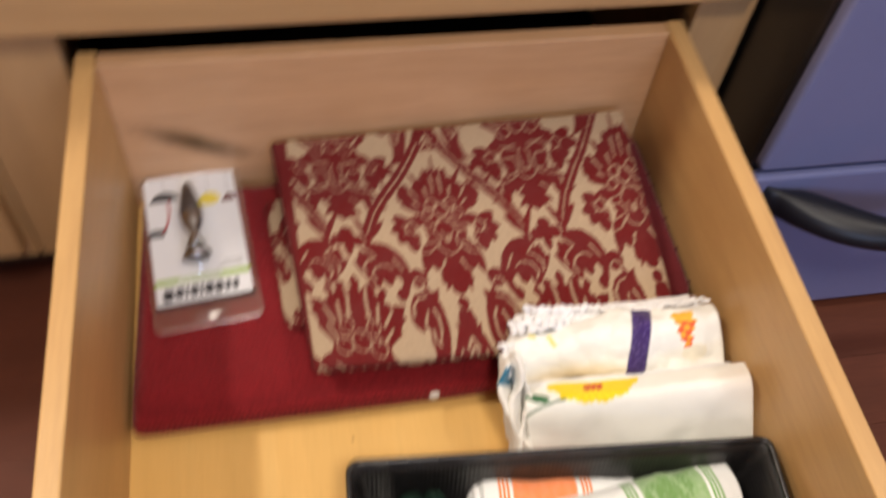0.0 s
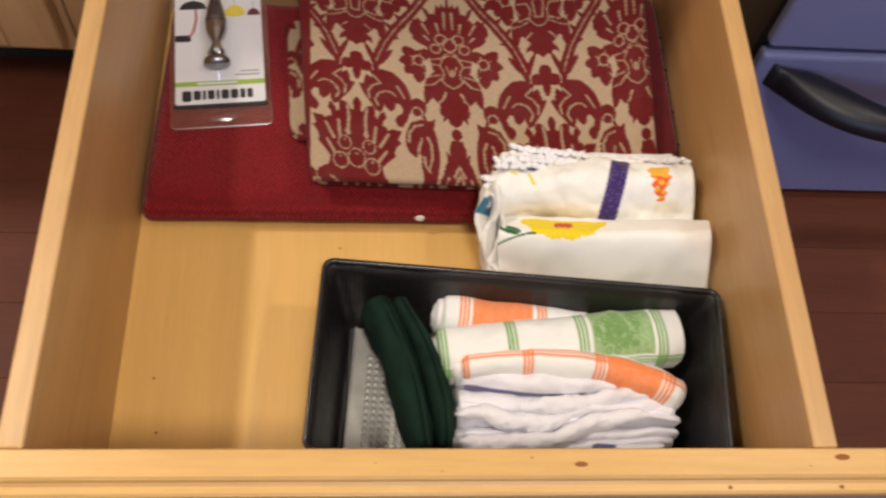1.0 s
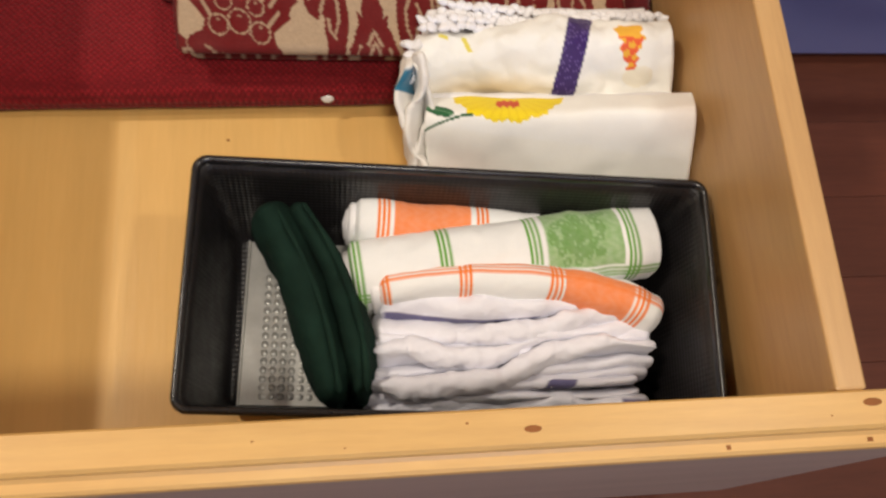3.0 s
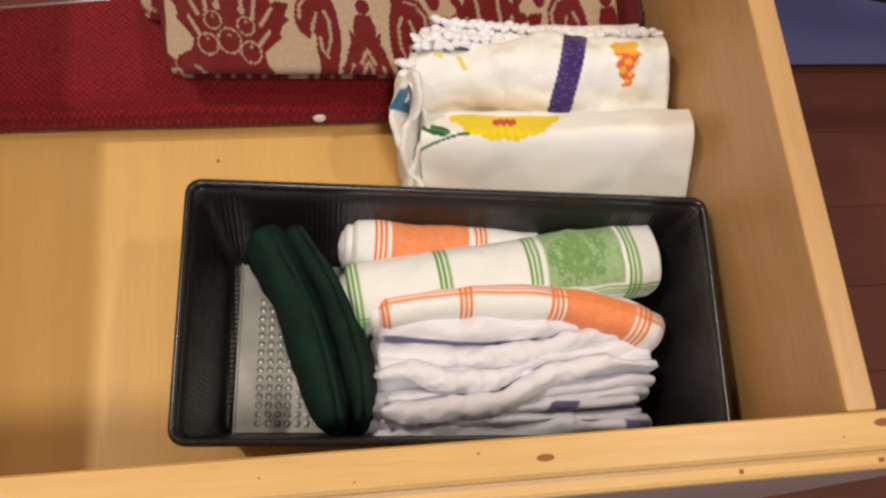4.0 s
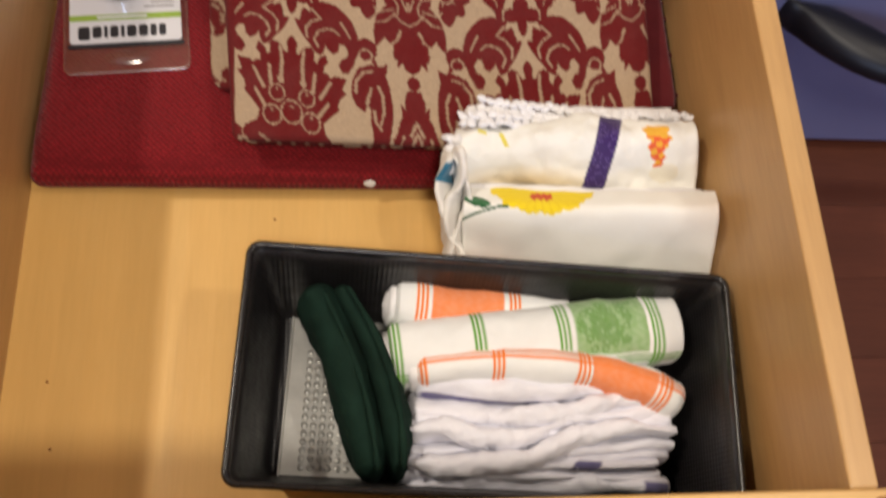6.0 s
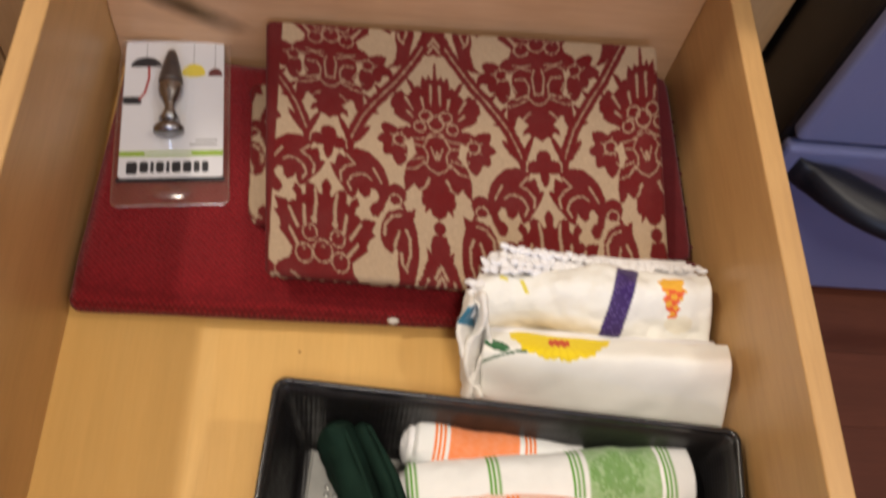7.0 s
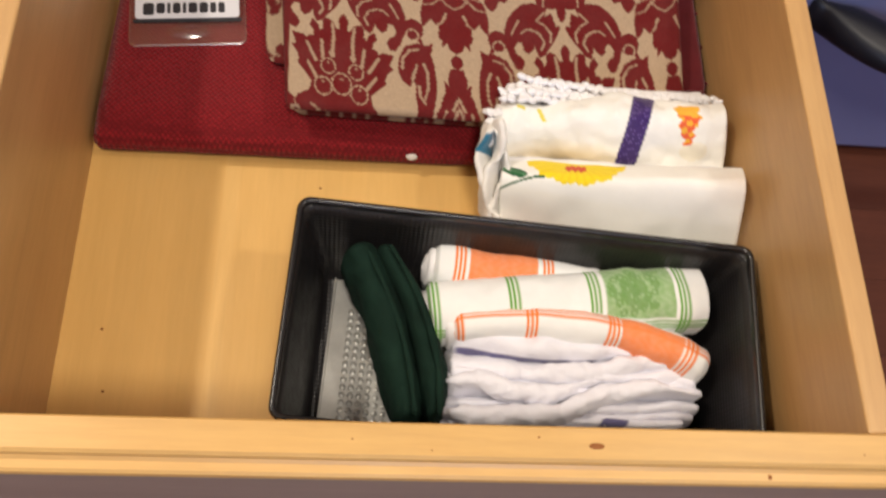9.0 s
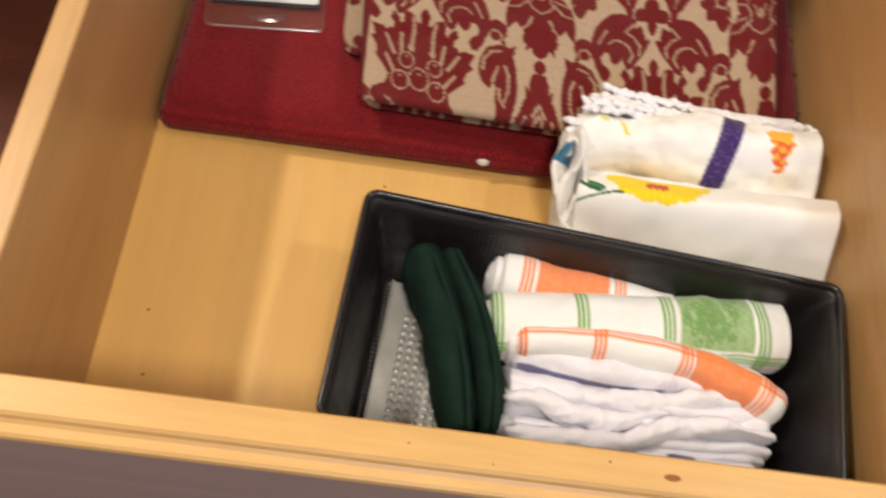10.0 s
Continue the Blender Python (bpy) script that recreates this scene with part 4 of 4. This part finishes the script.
def flower_towel():
    t = thing("tea_towel", "folded white tea towel embroidered with a yellow flower", "tea towel", "embroidered towels")

    def col(tt, s):
        x = 0.303 + 0.172 * tt
        d = s + 0.0095                     # metres below the middle of the flower
        ang = np.arctan2(d, (x - 0.3575))
        flower = (np.hypot((x - 0.3575) / 0.0335, (d - 0.002) / 0.0240) < 1 + 0.04 * np.sin(11 * ang) + 0.02 * np.sin(31 * ang)) & (d > -0.012)
        heart = (np.abs(x - 0.3575) < 0.0075 - 0.25 * np.abs(d - 0.0105)) & (np.abs(d - 0.0105 - 0.0012 * np.sin(x * 1500)) < 0.0042)
        lx, ld = (x - 0.3145), (d - 0.0165)
        leaf = np.hypot((lx * 0.92 + ld * 0.38) / 0.0100, (ld * 0.92 - lx * 0.38) / 0.0044) < 1
        vein = np.abs(ld * 0.92 - lx * 0.38) < 0.0005
        stem = (np.abs(d - (0.0310 - 0.42 * (x - 0.304) + 9.0 * (x - 0.318) ** 2)) < 0.0010) & (x > 0.304) & (x < 0.338)
        knot = np.hypot(x - 0.3345, d - 0.0200) < 0.0024
        stain = np.clip(1 - np.hypot((x - 0.47) / 0.03, (d - 0.02) / 0.02), 0, 1) * 0.35
        return paint(WHITE, (stain, (0.70, 0.52, 0.40)), (stem | knot, (0.015, 0.10, 0.035)), (leaf, (0.015, 0.11, 0.035)), (leaf & vein, (0.10, 0.25, 0.12)),
                     (flower, (0.84, 0.64, 0.014)), (flower & (np.sin(ang * 26) > 0.75), (0.80, 0.58, 0.012)), (heart, (0.60, 0.07, 0.015)))

    bolster("front_fold", lambda u: (0.309 + 0.1690 * u, 0.1960 - 0.021 * u, 0.0340 + 0.0360 * u), lambda u: 0.0150, lambda u: 0.0390 + 0.004 * u, M_terry, t,
            5.0, lambda u: -29, 0.0035, 200, 200, ((22, 0.0035, 1.3), (60, 0.0010, 4.1)), col)
    bolster("inner_fold", lambda u: (0.306 + 0.171 * u, 0.2090 - 0.014 * u, 0.0300 + 0.017 * u), lambda u: 0.0070, lambda u: 0.035 + 0.004 * u, M_white, t,
            3.0, -29, 0.003, 60, 30, ((50, 0.0016, 7.3),))
    return t


def striped_towel():
    t = thing("tea_towel", "folded white tea towel with purple and orange embroidery and lace border", "tea towel", "embroidered towels")

    def col(tt, s):
        x = 0.296 + 0.177 * tt
        d = s - 0.012
        mid = 0.4050 - 0.24 * d
        stripe = (np.abs(x - mid) < 0.0080) & (d > -0.020)
        fleck = np.sin(x * 2100 + 5 * np.sin(d * 900)) * np.sin(d * 1900 + 3 * np.sin(x * 700)) > 0.72
        oc = 0.4410 + 0.0012 * np.sin(d * 420) + 0.05 * d
        orange = (np.abs(x - oc) < 0.0088 - 0.28 * np.maximum(d, 0) + 0.0011 * np.sin(d * 900)) & (d > -0.010) & (d < 0.024)
        hot = np.sin(x * 800 + d * 500) + np.sin(d * 900 - x * 300) > -0.2
        pale = np.hypot((x - 0.447) / 0.010, (d - 0.030) / 0.008) < 1
        stain = np.clip(1 - np.hypot((x - 0.348) / 0.060, (d - 0.033) / 0.016), 0, 1) * 0.8
        tick = (np.abs(x - 0.3335 - 0.3 * (d + 0.004)) < 0.0016) & (np.abs(d + 0.004) < 0.007) | (np.abs(x - 0.318) < 0.003) & (np.abs(d + 0.008) < 0.002)
        return paint(WHITE, (stain, (0.78, 0.58, 0.26)), (tick, (0.72, 0.62, 0.1)), (stripe, (0.038, 0.014, 0.115)), (stripe & fleck, (0.15, 0.10, 0.30)),
                     (pale * 0.5, (0.80, 0.72, 0.52)), (orange, (0.80, 0.42, 0.04)), (orange & hot & (d > 0.001), (0.76, 0.11, 0.035)))

    bolster("front_fold", lambda u: (0.302 + 0.1720 * u, 0.2400 - 0.006 * u, 0.0425 + 0.0240 * u), lambda u: 0.0185 - 0.002 * math.sin(9 * u), lambda u: 0.0430, M_terry, t,
            3.0, lambda u: -27 + 3 * math.sin(5 * u), 0.005, 200, 180, ((20, 0.0090, 3.7), (55, 0.0040, 9.1), (130, 0.0012, 2.2)), col)
    bolster("back_fold", lambda u: (0.306 + 0.158 * u, 0.2620 + 0.002 * u, 0.050), lambda u: 0.009, lambda u: 0.034, M_white, t,
            2.4, -27, 0.006, 60, 28, ((50, 0.003, 5.3),))
    crochet("lace_border", lambda u, row: (0.320 + 0.148 * u, 0.273 + 0.0055 * row - 0.006 * u - 0.003 * math.sin(3 * u), 0.0835 + 0.003 * row - 0.004 * u), 27, 0.0036, t, 3)
    crochet("lace_border", lambda u, row: (0.306 + 0.12 * u, 0.2600 + 0.006 * row, 0.0845 + 0.003 * math.sin(u * 9)), 20, 0.0036, t, 5)
    crochet("lace_border", lambda u, row: (0.2965 + 0.005 * row, 0.250 - 0.016 * u, 0.081 - 0.014 * u), 5, 0.0040, t, 8)
    return t


def lace_towel():
    t = thing("tea_towel", "folded white tea towel with a teal band and lace edge", "tea towel", "embroidered towels")

    def col(tt, s):
        return paint((0.78, 0.75, 0.70), (band(tt, 0.70, 0.95, 0.02) * (s > -0.002), (0.02, 0.17, 0.28)))

    def bare(tt, s):
        return paint((0.78, 0.75, 0.70), (0 * tt, (0, 0, 0)))

    # thin layers on edge, side by side
    for k, (x, lift, half, tone) in enumerate(((0.2985, 0.000, 0.0036, 0.0), (0.3045, 0.004, 0.0036, 1.9), (0.3095, 0.001, 0.0030, 3.7))):
        bolster("layer", lambda u, x=x, lift=lift, tone=tone: (x - 0.003 * u + 0.0012 * math.sin(8 * u + tone), 0.181 + 0.066 * u, 0.027 + lift + 0.045 * u + 0.0015 * math.sin(14 * u + tone)), lambda u, half=half: half, lambda u: 0.020, M_terry, t,
                2.6, lambda u, tone=tone: -12 + 14 * math.sin(7 * u + tone), 0.004, 120, 48, ((60, 0.0034, 2.9 + tone), (140, 0.0018, 6.1 + tone)), bare if k else col)
    bolster("under_fold", lambda u: (0.309 - 0.002 * u, 0.183 + 0.064 * u, 0.018 + 0.034 * u), lambda u: 0.010, lambda u: 0.015, M_white, t,
            2.4, 0, 0.006, 50, 30, ((60, 0.004, 8.9),))
    return t


flower_towel()
striped_towel()
lace_towel()


# ---- black basket and what it holds ----
BIN = pose(0.1535, 0.0185, 0.0, 0, 0, -4.1)     # its near left corner
BW, BD = 0.3122, 0.1520


def basket():
    t = thing("storage_basket", "black plastic storage basket with pressed lattice sides, half full of towels", "basket")

    def ring(inset, z, r, n=6):
        out = []
        x0, x1, y0, y1 = inset, BW - inset, inset, BD - inset
        for cx, cy, a0 in ((x1 - r, y0 + r, -90), (x1 - r, y1 - r, 0), (x0 + r, y1 - r, 90), (x0 + r, y0 + r, 180)):
            for i in range(n + 1):
                x, y = cx + r * math.cos(radians(a0 + 90 * i / n)), cy + r * math.sin(radians(a0 + 90 * i / n))
                near = 1 - y / BD      # the sides draw in a little towards the near end
                out.append(BIN @ Vector((x + 0.0012 * near * (1 - 2 * x / BW), y + 0.0012 * near, z)))
        return out

    def loft(name, rows, material, parent, cap0=False, cap1=False):
        bm = bmesh.new()
        rings = [[bm.verts.new(v) for v in ring(*r)] for r in rows]
        for lo, hi in zip(rings, rings[1:]):
            for j in range(len(lo)):
                bm.faces.new((lo[j], lo[(j + 1) % len(lo)], hi[(j + 1) % len(lo)], hi[j]))
        if cap0:
            bm.faces.new(rings[0][::-1])
        if cap1:
            bm.faces.new(rings[-1])
        return smooth(part(name, bm, material, parent))

    top = 0.0935
    rows = [(0.020, 0.0005, 0.006), (0.018, 0.0015, 0.007)] + [(0.018 - 0.0155 * k / 6, 0.0015 + (top - 0.0055) * k / 6, 0.008) for k in range(1, 7)]
    rows += [(0.0042 + 0.0155 * k / 6, top - 0.004 - (top - 0.0085) * k / 6, 0.007) for k in range(7)] + [(0.0225, 0.0025, 0.005)]
    loft("body", rows, M_bin, t, True, True)
    loft("rim", [(0.0024, top - 0.0055, 0.008), (0.0006, top - 0.005, 0.009), (0.0, top - 0.003, 0.0095), (0.0005, top - 0.001, 0.009), (0.0018, top, 0.008), (0.0034, top - 0.0004, 0.007), (0.0045, top - 0.002, 0.006), (0.0046, top - 0.0055, 0.006)], M_bin_rim, t)
    return t


basket()


def steel_tray():
    t = thing("dimpled_plate", "flat galvanised steel plate with rows of raised dimples in the basket", "metal plate")
    m = pose(0.1832, 0.0350, 0.0028, 0, 0, -4.2)
    bm = box(0, 0.100, 0, 0.112, 0, 0.0012, 0.0004, 1)
    bmesh.ops.transform(bm, matrix=m, verts=bm.verts)
    part("plate", bm, M_steel, t)
    bm = box(-0.0015, 0.0, 0, 0.112, 0, 0.0045, 0.0004, 1)
    bmesh.ops.transform(bm, matrix=m, verts=bm.verts)
    part("turned_edge", bm, M_steel, t)
    me = None
    for i in range(8):
        for j in range(15):
            if me is None:
                first = smooth(part("dimple", lathe(bmesh.new(), ((0, 0.0026), (0.0003, 0.0021), (0.0007, 0.0015), (0.0010, 0.0008), (0.0011, 0.0001)), Matrix.Identity(4), 10), M_steel, t))
                me, ob = first.data, first
            else:
                ob = new("dimple", me)
                ob.parent = t
            ob.matrix_local = m @ Matrix.Translation((0.0135 + 0.0060 * i, 0.0085 + 0.0056 * j, 0.0011))
    return t


steel_tray()


def green_cloth(x, wide, seed, lean, high):
    """x: three places across, from the far end to the near one; wide: three half widths."""
    t = thing("pot_holder", "folded dark green quilted cloth pot holder standing in the basket", "pot holder", "green cloths")

    def three(v, u):
        return v[0] * (1 - u) * (1 - 2 * u) + v[1] * 4 * u * (1 - u) + v[2] * u * (2 * u - 1)

    def mid(u):
        return (three(x, u), 0.1540 - 0.1270 * u, 0.003 + high - 0.003 * u)

    bolster("fold", mid, lambda u: three(wide, u), lambda u: high + 0.002 * math.sin(math.pi * u), M_green, t,
            2.2, lean, 0.010, 110, 56, ((22, 0.0055, seed), (50, 0.0038, seed + 4), (130, 0.0010, seed + 2)))
    # bound edge on top, and stitched creases across
    bolster("binding", lambda u: tuple(np.array(mid(0.05 + 0.92 * u)) + (0.002, 0, high + 0.0005 + 0.002 * math.sin(math.pi * u))), lambda u: 0.0022, lambda u: 0.0018, M_green, t, 2, 0, 0.004, 70, 8, ((60, 0.0012, seed),))
    return t


green_cloth((0.2040, 0.2320, 0.2440), (0.0125, 0.0150, 0.0085), 1.7, 6, 0.033)
green_cloth((0.2205, 0.2520, 0.2590), (0.0068, 0.0095, 0.0065), 6.3, 4, 0.033)

ORANGE, GREEN = (0.88, 0.20, 0.012), (0.125, 0.34, 0.040)


def triple(v, c, k=0.0030, w=0.0009):
    return np.maximum(np.maximum(band(v, c - k - w, c - k + w), band(v, c - w, c + w)), band(v, c + k - w, c + k + w))


def check_towel(label, path, a, b, colour, marks, block, border, tilt, seed, end=0.006, grapes=False):
    """A rolled tea towel with triple stripes, a solid block and a border running along the roll."""
    t = thing("kitchen_towel", label, "kitchen towel", "rolled check towels")
    mid = [np.array(path(u)) for u in (0, 0.5, 1)]
    length = np.linalg.norm(mid[1] - mid[0]) + np.linalg.norm(mid[2] - mid[1])

    def col(tt, s):
        x = tt * length
        stripes = np.zeros(len(x))
        for c in marks:
            stripes = np.maximum(stripes, triple(x, c))
        along = triple(s, border, 0.0030) if border is not None else 0 * x
        solid = band(x, *block) * (1 if border is None else band(s, *(border - 0.005, 1) if grapes == 0 else (-1, border - 0.005)))
        solid = np.maximum(solid, band(x, *block) * (along > 0.5))
        tone = 0.5 + 0.5 * np.sin(x * 700 + 2 * np.sin(s * 500)) * np.sin(s * 640 + np.sin(x * 400))
        mid_tone = tuple((0.26 if grapes else 0.09) * w + (0.74 if grapes else 0.91) * c for w, c in zip(WHITE, colour))
        spots = solid * 0
        if grapes:
            rnd = random.Random(seed)
            cx0 = (block[0] + block[1]) / 2
            for i in range(60):
                gx, gr = rnd.gauss(cx0 - 0.005, 0.009), rnd.gauss(-0.002, 0.008)
                spots = np.maximum(spots, (np.abs(np.hypot(x - gx, s - gr) - 0.0020) < 0.0009) * 1.0)
        return paint((0.84, 0.85, 0.85), (along * 0.9, colour), (stripes, colour), (solid * 0.92, mid_tone), (solid * np.clip(tone * 0.5 - 0.05, 0, 0.4), colour), (solid * spots * 0.55, scaled(colour, 0.72)))

    bolster("roll", path, a, b, M_terry, t, 2.3, tilt, end, 220, 96, ((45, 0.0022, seed), (120, 0.0007, seed + 3)), col)
    # rolled layers that show at the end
    p0, p1 = np.array(path(0.0)), np.array(path(0.04))
    out = (p0 - p1) / np.linalg.norm(p0 - p1)
    for k, (s, push) in enumerate(((0.82, 0.0035), (0.56, 0.0050), (0.30, 0.0040))):
        bolster("inner_layer", lambda u, s=s, push=push: tuple(p0 + out * (push - 0.02 * u) + np.array((0, 0.001 * k, -0.001))), lambda u, s=s: a(0) * s, lambda u, s=s: b(0) * s, M_white, t, 2.2, tilt, 0.003, 14, 24, ((120, 0.0012, seed + k),))
    return t


check_towel("rolled white kitchen towel with orange stripes and block", lambda u: (0.256 + 0.125 * u, 0.1435 - 0.010 * u, 0.039 - 0.006 * u), lambda u: 0.0175 - 0.003 * u, lambda u: 0.0255 - 0.002 * u,
            ORANGE, (0.0195, 0.082), (0.026, 0.0745), None, 0, 2.1)
check_towel("rolled white kitchen towel with green stripes and grape block", lambda u: (0.2530 + 0.199 * u, 0.1060 + 0.0200 * u, 0.0440 + 0.004 * math.sin(3 * u)), lambda u: 0.021 + 0.004 * u, lambda u: 0.0235,
            GREEN, (0.0060, 0.0600, 0.1150, 0.1780), (0.1225, 0.1715), 0.0245, 0, 5.4, grapes=True)


def orange_path(u):
    y = 0.0935 + 0.004 * math.sin(math.pi * min(u / 0.6, 1.0)) - 0.115 * max(0.0, u - 0.55) ** 2
    return (0.2690 + 0.179 * u, y, 0.0455 + 0.006 * math.sin(math.pi * u) - 0.004 * u)


check_towel("folded white kitchen towel with orange stripes beside pale cloths", orange_path, lambda u: 0.0115 + 0.003 * u, lambda u: 0.0235, ORANGE, (0.006, 0.0560, 0.1110, 0.1650), (0.1165, 0.1595), -0.0050, 0, 8.2, 0.011)


def pale_cloths():
    """Soft pale dish cloths, each folded in thin layers, standing one before the other."""
    PALE, PURPLE = (0.80, 0.80, 0.88), (0.050, 0.040, 0.17)
    # ends across, middle of the cloth, top height, lean, half depths of its layers, wave
    rows = (
        (0.2690, 0.426, 0.0830, 0.0650, -8, (0.0088,), 0.0012),
        (0.2650, 0.444, 0.0695, 0.0610, 12, (0.0075, 0.0040), 0.0042),
        (0.2700, 0.447, 0.0575, 0.0600, -10, (0.0060, 0.0045), 0.0050),
        (0.2610, 0.442, 0.0470, 0.0580, 14, (0.0050, 0.0050), 0.0050),
        (0.2590, 0.433, 0.0365, 0.0550, 6, (0.0045, 0.0042), 0.0032),
        (0.2595, 0.438, 0.0265, 0.0510, 0, (0.0072,), 0.0012),
    )
    # soft folds that sweep across the layers
    RIDGES = {1: ((0.311, 0.0685), (0.322, 0.0635), (0.361, 0.0650), (0.400, 0.0727), (0.440, 0.0705)),
              2: ((0.266, 0.0575), (0.287, 0.0590), (0.307, 0.0505), (0.338, 0.0490), (0.375, 0.0605)),
              3: ((0.266, 0.0367), (0.295, 0.0331), (0.342, 0.0367), (0.373, 0.0510), (0.408, 0.0565), (0.443, 0.0529))}
    for i, (x0, x1, yc, top, lean, layers, wave) in enumerate(rows):
        hem = i in (0, 4, 5)
        t = thing("dish_cloth", "crumpled pale white dish cloth folded into the basket" + (" with purple hem" if hem else ""), "dish cloth", "pale dish cloths")
        rnd = random.Random(20 + i)
        ph = rnd.uniform(0, 6)
        for k, half in enumerate(layers):
            off = (0.5 * (len(layers) - 1) - k) * 0.0072
            e0, e1, dz = rnd.uniform(-0.002, 0.004), rnd.uniform(-0.005, 0.003), rnd.uniform(-0.003, 0.0015) - 0.0015 * k
            b = (top + dz) / 2 - 0.003

            def path(u, off=off, e0=e0, e1=e1, b=b, k=k, x0=x0, x1=x1, yc=yc, wave=wave, ph=ph):
                y = yc + off - 0.004 * u + wave * math.sin(4.2 * u + ph) + 0.35 * wave * math.sin(9.5 * u + 2 * ph + 0.5 * k)
                return (x0 + e0 + (x1 - x0 + e1 - e0) * u, y, 0.004 + b + 0.0026 * math.sin(5 * u + ph + k) - 0.004 * u * u)

            def col(tt, s, i=i, k=k):
                where = 0 * tt
                if i == 0:
                    where = band(s, 0.011, 0.021, 0.001) * band(tt, 0.02, 0.62, 0.03)
                if i == 4 and k == 0:
                    where = band(s, -0.004, 0.011, 0.001) * np.clip((0.010 - np.abs(tt * 0.18 - 0.126 + 0.5 * s)) / 0.001, 0, 1)
                if i == 5:
                    where = band(s, -0.003, 0.012, 0.001) * band(tt, 0.88, 0.97, 0.01)
                return paint(PALE, (where * 0.9, PURPLE))

            if k == 0 and i in RIDGES:
                line = RIDGES[i]

                def ridge(u, line=line):
                    q = u * (len(line) - 1)
                    j = min(int(q), len(line) - 2)
                    f = q - j
                    f = f * f * (3 - 2 * f) * 0.4 + f * 0.6
                    x, y = (line[j][n] * (1 - f) + line[j + 1][n] * f for n in (0, 1))
                    return (x, y, 0.0535 + 0.004 * math.sin(math.pi * u) - 0.004 * u)

                bolster("crossing_fold", ridge, lambda u: 0.0020 + 0.0048 * math.sin(math.pi * min(1.0, u * 1.1 + 0.05)) ** 0.5, lambda u: 0.0085,
                        M_lavender, t, 2.2, lambda u, i=i: 18 * math.sin(4 * u + i), 0.012, 130, 40, ((40, 0.0030, 2.0 + i), (90, 0.0020, 7.0), (200, 0.0010, 3.0)), col)
            bolster("layer", path, lambda u, k=k, i=i, half=half: half * (1 + 0.28 * math.sin(6 * u + i + 2 * k) * math.sin(math.pi * u)), lambda u, b=b: b, M_lavender, t,
                    2.3, lambda u, lean=lean, ph=ph: lean + 14 * math.sin(5 * u + ph), 0.006, 170, 64, ((30, 0.0056, 3.1 * i + 1), (70, 0.0030, 2.3 * i + k), (190, 0.0008, 5.0 * i + k)), col)


pale_cloths()


# ---- floor planks ----
def planks():
    w = 0.083
    meshes = {}
    rnd = random.Random(4)
    for i in range(-31, 13):
        done = 0
        while done < 16:
            n = min(rnd.choice((1, 2, 3, 4)) if done == 0 else rnd.choice((3, 4, 5)), 16 - done)
            if n not in meshes:
                ob = part("plank", box(0.0002, 0.3 * n - 0.0002, 0.0002, w - 0.0002, -0.004, 0.0, 0.0003, 1), M_plank, floor)
                meshes[n] = ob.data
            else:
                ob = new("plank", meshes[n])
                ob.parent = floor
            ob.location = (-2.2 + 0.3 * done, i * w, FLOOR)
            done += n


planks()
